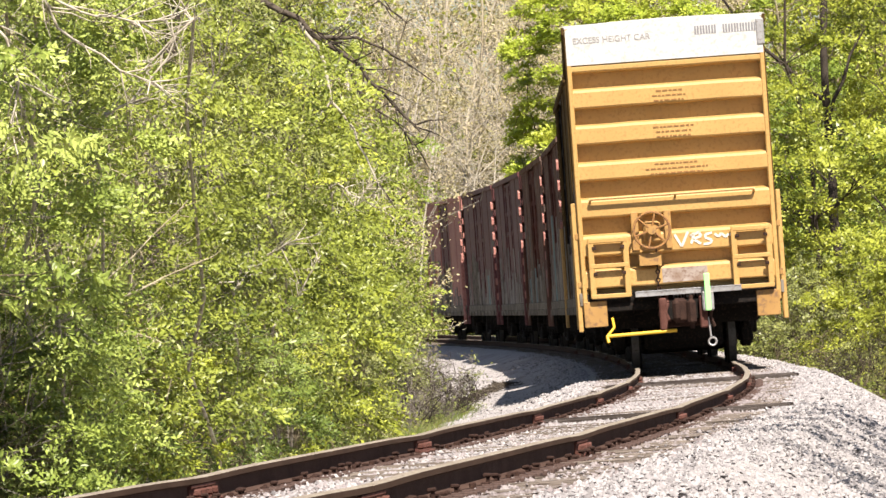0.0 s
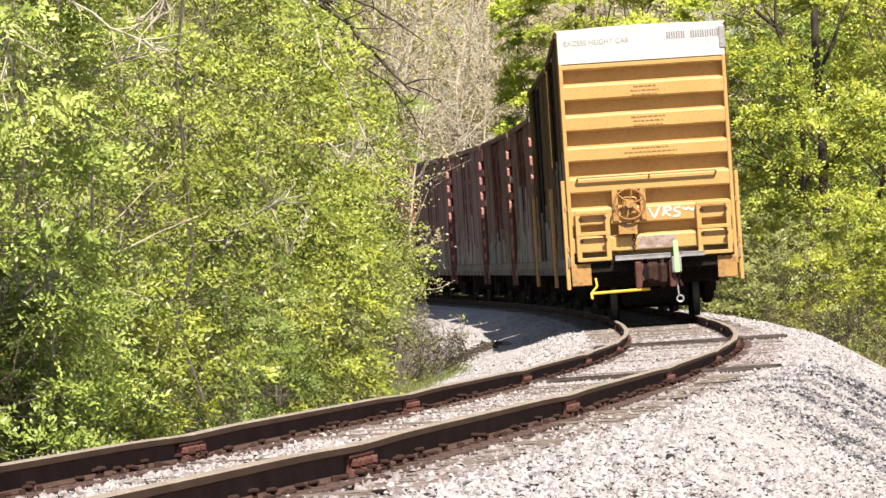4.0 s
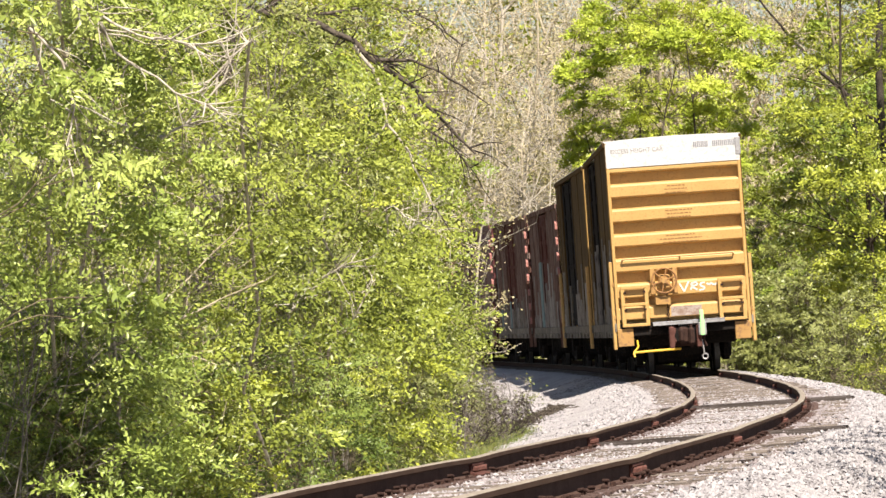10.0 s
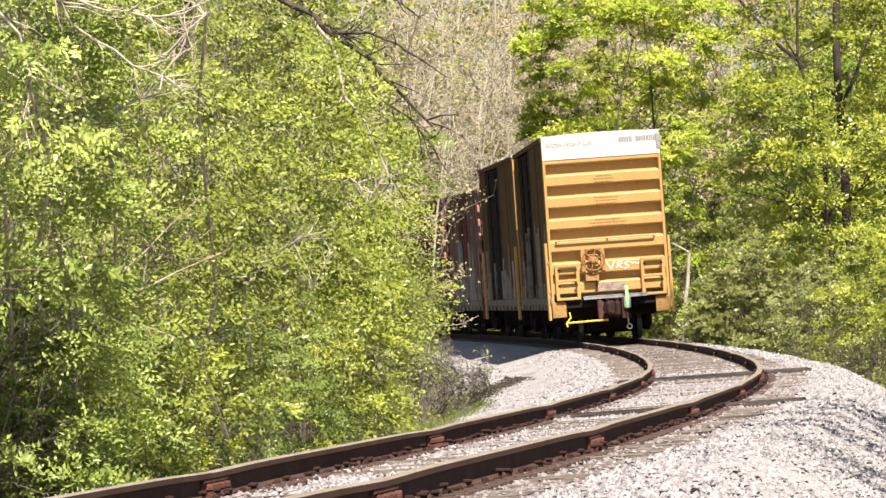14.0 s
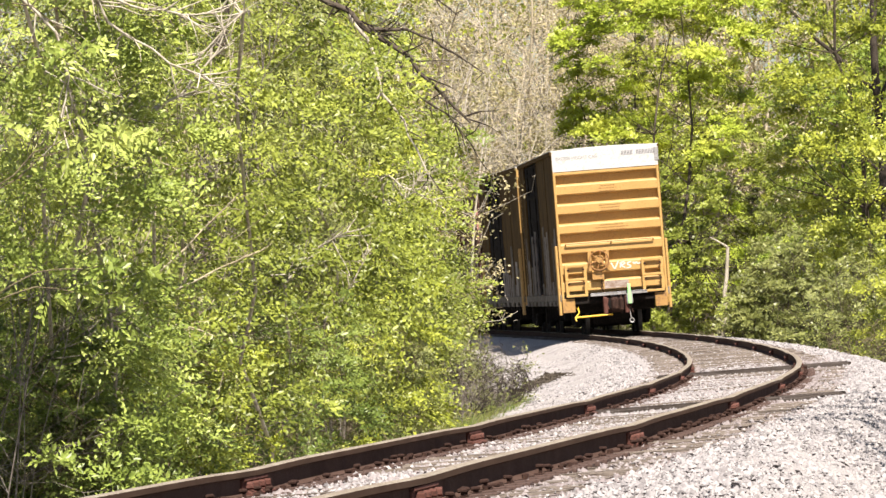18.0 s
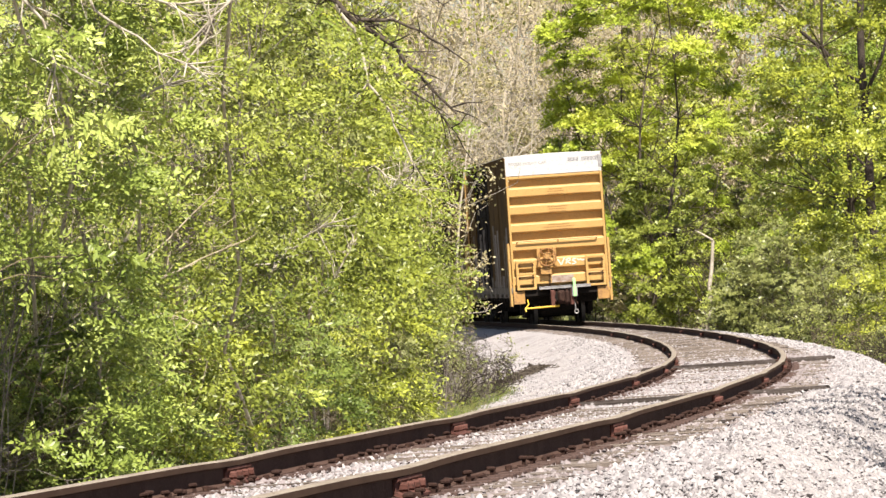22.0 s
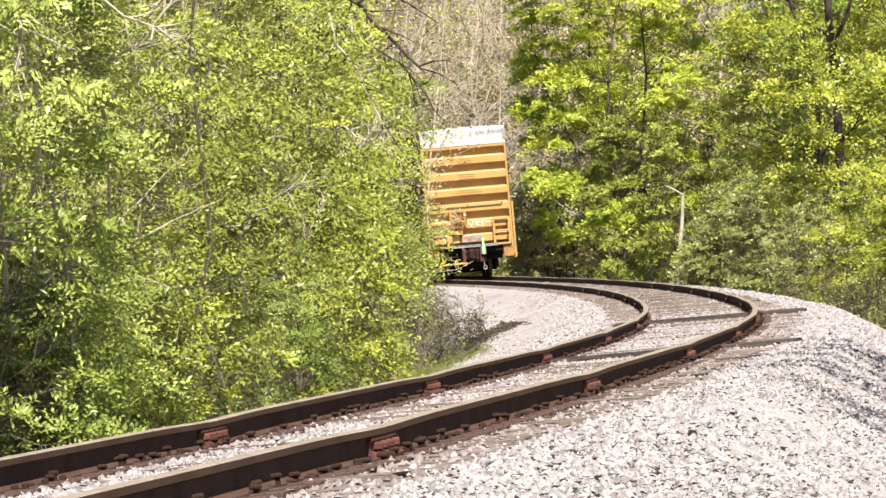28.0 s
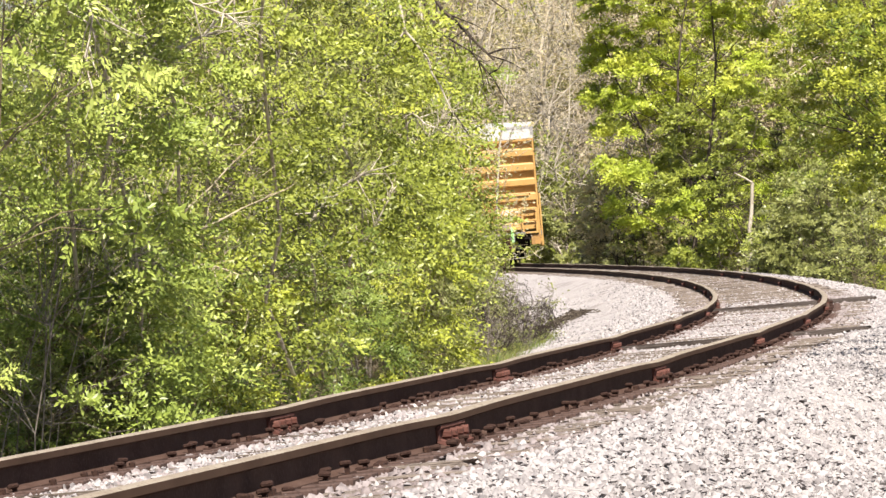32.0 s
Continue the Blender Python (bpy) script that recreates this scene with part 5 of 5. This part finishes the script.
    part("underframe", bm_box(-1.2, 1.2, -L / 2 + 4.5, L / 2 - 4.5, z0 - 0.3, z0 - 0.02, bev=0.05), BLACK, car)
    bm = bmesh.new()
    rod(bm, (-0.7, 1.0, z0 - 0.35), (-0.7, 2.2, z0 - 0.35), 0.22, 12)
    part("air_reservoir", bm, BLACK, car)
    return car


def dress_rear(car, L, W, y):
    """Brake wheel, ladders, lever, platform, end-of-train light and marks on the rear end."""
    # white upper panel
    bm = bmesh.new()
    prof = [(-W / 2 + 0.01, 4.75), (W / 2 - 0.01, 4.75), (W / 2 - 0.01, 5.30), (W / 2 - 0.08, 5.345), (W / 4, 5.37), (0, 5.378), (-W / 4, 5.37), (-W / 2 + 0.10, 5.345), (-W / 2 + 0.01, 5.29)]
    sweep(bm, prof[::-1], [Matrix.Translation((0, yy, 0)) for yy in (y - 0.012, y + 0.11)])
    panel = part("end_panel", bm, WHITE, car, "white-painted top of the end wall")
    turn = Matrix.Rotation(radians(90), 4, "X")
    words("EXCESS HEIGHT CAR", panel, Matrix.Translation((-1.42, y - 0.016, 5.08)) @ turn @ Matrix.Diagonal((0.95, 1, 1, 1)), 0.135, FADED_INK)
    bm = bmesh.new()
    for k, w in enumerate((0.09, 0.09, 0.09, 0.09, 0, 0.09, 0.09, 0.09, 0.09, 0.09, 0.06)):
        if w:
            for dx in (0.0, 0.042):
                box(bm, 0.48 + k * 0.088 + dx, 0.48 + k * 0.088 + dx + 0.026, y - 0.018, y - 0.012, 5.10, 5.23)
    tagged(part("reporting_mark", bm, INK, panel), kind="stuff")
    part("rung_bracket", bm_box(W / 2 - 0.1, W / 2 + 0.02, y - 0.03, y + 0.02, 4.88, 5.28, bev=0.01), GREY_STEEL, car)
    bars(car, 0.02, y - 0.004, 4.26, 0.62, 3, 1, FAINT_INK)
    bars(car, 0.04, y - 0.004, 3.70, 0.62, 3, 2, FAINT_INK)
    bars(car, 0.05, y - 0.004, 3.13, 0.95, 3, 3, FAINT_INK)
    # crossover rail and grab irons
    bm = bmesh.new()
    rod(bm, (-1.32, y - 0.09, 2.66), (1.22, y - 0.09, 2.66), 0.022)
    for x in (-1.32, 0.0, 1.22):
        rod(bm, (x, y - 0.09, 2.66), (x, y + 0.02, 2.60), 0.02)
    part("grab_iron", bm, YELLOW, car)
    # brake wheel on its plate
    bx, bz = -0.40, 2.12
    for dx in (-0.27, 0.24):
        part("brake_bracket", bm_box(bx + dx - 0.04, bx + dx + 0.07, y - 0.05, y + 0.02, 1.82, 2.42, bev=0.01), YELLOW_DIRTY, car)
    part("scuffed_plate", bm_box(-0.28, 0.42, y - 0.006, y + 0.01, 1.30, 1.52), SCUFF, car, "scraped grey patch of bare steel")
    part("rust_patch", bm_box(-0.62, -0.28, y - 0.16, y - 0.15 + 0.155, 1.58, 1.77), YELLOW_DIRTY, car)
    bm = bmesh.new()
    box(bm, bx - 0.13, bx + 0.14, y - 0.14, y, 1.92, 2.26, 0.04)
    part("gear_housing", bm, YELLOW_DIRTY, car)
    bm = bmesh.new()
    ring(bm, (bx, y - 0.24, bz), 0.28, 0.019)
    wheel = part("brake_wheel", bm, RUSTY_YELLOW, car, "rusty spoked hand brake wheel")
    bm = bmesh.new()
    rod(bm, (bx, y - 0.12, bz), (bx, y - 0.27, bz), 0.07, 10)
    part("hub", bm, YELLOW_DIRTY, wheel)
    for k in range(6):
        a = k * math.pi / 3 + 0.3
        bm = bmesh.new()
        rod(bm, (bx + 0.05 * math.cos(a), y - 0.23, bz + 0.05 * math.sin(a)), (bx + 0.275 * math.cos(a), y - 0.24, bz + 0.275 * math.sin(a)), 0.016, 6)
        part("spoke", bm, RUSTY_YELLOW, wheel)
    bm = bmesh.new()
    for k in range(14):
        z = 1.80 - k * 0.065
        ring(bm, (bx + 0.05, y - 0.08, z), 0.03, 0.011, "Y" if k % 2 else "X", 8, 4)
    part("brake_chain", bm, DARK_RUST, car)
    # short ladders at the corners
    for x0, x1, z0, z1 in ((-1.36, -0.82, 1.12, 2.06), (0.86, 1.40, 1.12, 2.10)):
        bm = bmesh.new()
        for x in (x0, x1):
            box(bm, x - 0.045, x + 0.045, y - 0.10, y - 0.05, z0, z1, 0.01)
        lad = part("corner_ladder", bm, YELLOW, car)
        for z in (z0 + 0.03, z0 + 0.50, z1 - 0.05):
            part("rung", bm_box(x0 - 0.03, x1 + 0.03, y - 0.105, y - 0.05, z - 0.035, z + 0.035, bev=0.01), YELLOW, lad)
        for x in (x0 + 0.05, x1 - 0.05):
            for z in (z0 + 0.38, z1 - 0.16):
                part("bolt", bm_box(x - 0.03, x + 0.03, y - 0.12, y - 0.08, z - 0.025, z + 0.025, bev=0.006), DARK_RUST, lad)
    # side ladders that stand out past the corners
    for side in (-1, 1):
        side_ladder(car, side, W, y, 2.62, YELLOW)
        part("sill_step", bm_box(side * 1.34 - 0.19, side * 1.34 + 0.17, y - 0.02, y + 0.12, 0.68, 1.08, bev=0.01), YELLOW_DIRTY, car)
    # platform, lever, hoses
    bm = bmesh.new()
    box(bm, -0.72, 0.92, y - 0.26, y - 0.01, 1.145, 1.185, 0.006)
    box(bm, -0.72, 0.92, y - 0.26, y - 0.24, 1.10, 1.19, 0.004)
    part("crossover_platform", bm, GREY_STEEL, car, "grey steel crossover platform")
    bm = bmesh.new()
    rod(bm, (-1.20, y - 0.20, 0.53), (-0.12, y - 0.28, 0.55), 0.027, 8)
    rod(bm, (-1.20, y - 0.20, 0.53), (-1.08, y - 0.16, 0.66), 0.02, 8)
    rod(bm, (-1.08, y - 0.16, 0.66), (-1.10, y - 0.05, 0.80), 0.02, 8)
    rod(bm, (-1.20, y - 0.20, 0.53), (-1.18, y - 0.24, 0.43), 0.024, 8)
    part("uncoupling_lever", bm, PAINT_YEL, car, "bright yellow uncoupling lever")
    for x, zz, mt in ((-0.34, 0.72, DARK_RUST), (-0.25, 0.74, RUST), (0.44, 0.62, DARK_RUST)):
        bm = bmesh.new()
        pts = [(x, y - 0.12, 1.12), (x + 0.02, y - 0.2, 0.98), (x - 0.03, y - 0.22, zz + 0.1), (x + 0.03, y - 0.2, zz - 0.05)]
        for a, b in zip(pts, pts[1:]):
            rod(bm, a, b, 0.028, 7)
        part("air_hose", bm, mt, car)
    bm = bmesh.new()
    ring(bm, (0.42, y - 0.2, 0.34), 0.06, 0.018, "Y", 12, 5)
    rod(bm, (0.40, y - 0.2, 0.42), (0.38, y - 0.2, 0.72), 0.016, 6)
    part("glad_hand", bm, GREY_STEEL, car)
    bm = bmesh.new()
    for k in range(9):
        rod(bm, (-0.12 + k * 0.05, y - 0.10, 1.06), (-0.12 + k * 0.05, y - 0.16, 1.09), 0.02, 6)
    part("draft_spring", bm, GREY_STEEL, car)
    # end-of-train light
    bm = bmesh.new()
    box(bm, 0.30, 0.48, y - 0.38, y - 0.27, 0.82, 1.12, 0.02)
    eot = part("train_end_marker", bm, GREY_STEEL, car, "train end marker with a lime reflective strip")
    part("reflector", bm_box(0.345, 0.435, y - 0.405, y - 0.385, 0.82, 1.40, bev=0.01), LIME, eot)
    part("mast", bm_box(0.37, 0.41, y - 0.38, y - 0.34, 1.05, 1.36, bev=0.005), GREY_STEEL, eot)
    # sprayed scrawl on one rib
    bm = bmesh.new()
    lines = (((0.0, 0.09), (0.10, -0.10), (0.21, 0.12)), ((0.25, -0.07), (0.31, 0.09), (0.24, 0.05), (0.38, 0.10), (0.41, 0.04), (0.28, 0.0), (0.40, -0.08)), ((0.58, 0.08), (0.48, 0.06), (0.47, 0.01), (0.57, -0.03), (0.55, -0.08), (0.44, -0.09)),
             ((0.62, 0.06), (0.68, 0.01), (0.72, 0.06), (0.79, 0.0), (0.84, 0.04), (0.95, -0.03)))
    strokes = [(*m, *n) for row in lines for m, n in zip(row, row[1:])]
    for a, b, c, d in strokes:
        p, q = Vector((-0.05 + a, y - 0.006, 1.94 + b)), Vector((-0.05 + c, y - 0.006, 1.94 + d))
        t = (q - p).normalized()
        nn = Vector((-t.z, 0, t.x)) * 0.019
        dy = Vector((0, -0.004, 0))
        v = [bm.verts.new(o) for o in (p - nn, p + nn, q + nn, q - nn, p - nn + dy, p + nn + dy, q + nn + dy, q - nn + dy)]
        for f in ((3, 2, 1, 0), (4, 5, 6, 7), (0, 1, 5, 4), (1, 2, 6, 5), (2, 3, 7, 6), (3, 0, 4, 7)):
            bm.faces.new([v[i] for i in f])
    bmesh.ops.recalc_face_normals(bm, faces=bm.faces)
    part("sprayed_scrawl", bm, TAG, car)


YELLOW_BANDS = [(4.64, 4.76), (4.08, 4.36), (3.52, 3.80), (2.96, 3.22), (2.38, 2.66), (1.78, 2.09), (1.28, 1.56)]
RED_BANDS = [(z, z + 0.22) for z in (1.35, 1.8, 2.25, 2.7, 3.15, 3.6, 4.05)]
TRAIN = []


def make_train():
    rear = boxcar("boxcar", "tall yellow boxcar with white end top and a hand brake wheel", 18.9, 3.07, 5.42, 1.02, YELLOW_SIDE, DOOR_GAP_DARK, 7.2, YELLOW, WHITE, YELLOW_BANDS, True, 1, 2.8)
    dress_rear(rear, 18.9, 3.07, -9.45)
    TRAIN.append((rear, 9.45, 6.85))
    y2 = boxcar("boxcar", "tall yellow boxcar with dark side doors and grimy sills", 18.9, 3.07, 5.42, 1.02, YELLOW_SIDE, DOOR_GAP_DARK, 7.2, YELLOW, WHITE, YELLOW_BANDS, False, 2, 2.2)
    TRAIN.append((y2, 9.45 + 20.4, 6.85))
    at = 40.2
    for k in range(5):
        # First four: ends coloured brighter as sunlit, side reds darkened as shaded.
        red = boxcar("boxcar", ("weathered oxide-red boxcar with maroon doors and grime", "dark maroon weathered boxcar with ends coloured as sunlit", "faded pink-red boxcar at the head of the cut")[(0, 0, 1, 1, 2)[k]], 16.1, 3.0, 4.85, 1.02,
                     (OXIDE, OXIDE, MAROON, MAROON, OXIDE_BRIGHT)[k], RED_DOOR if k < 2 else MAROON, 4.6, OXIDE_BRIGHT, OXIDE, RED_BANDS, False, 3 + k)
        TRAIN.append((red, at + 8.6, 5.45))
        at += 17.6


make_train()


def motions():
    for car, ahead, half in TRAIN:
        rows = []
        for i in range(33):
            s = gone(i) + ahead
            a, b = line(s - half), line(s + half)
            mid = (a.translation + b.translation) / 2
            f = (b.translation - a.translation).normalized()
            up = (a.to_3x3() @ Vector((0, 0, 1)) + b.to_3x3() @ Vector((0, 0, 1))).normalized()
            x = f.cross(up).normalized()
            up = x.cross(f)
            m = Matrix((x, f, up)).transposed().to_4x4()
            m.translation = mid
            rows.append((i, m))
        walk(car, rows)
    for w, d in WHEELS:
        rows, n = [], 320
        for i in range(n + 1):
            t = 32.0 * i / n
            rows.append((t, Matrix.Translation((0, d, WHEEL_R)) @ Matrix.Rotation(-(gone(t) - gone(0)) / WHEEL_R, 4, "X")))
        walk(w, rows)


motions()
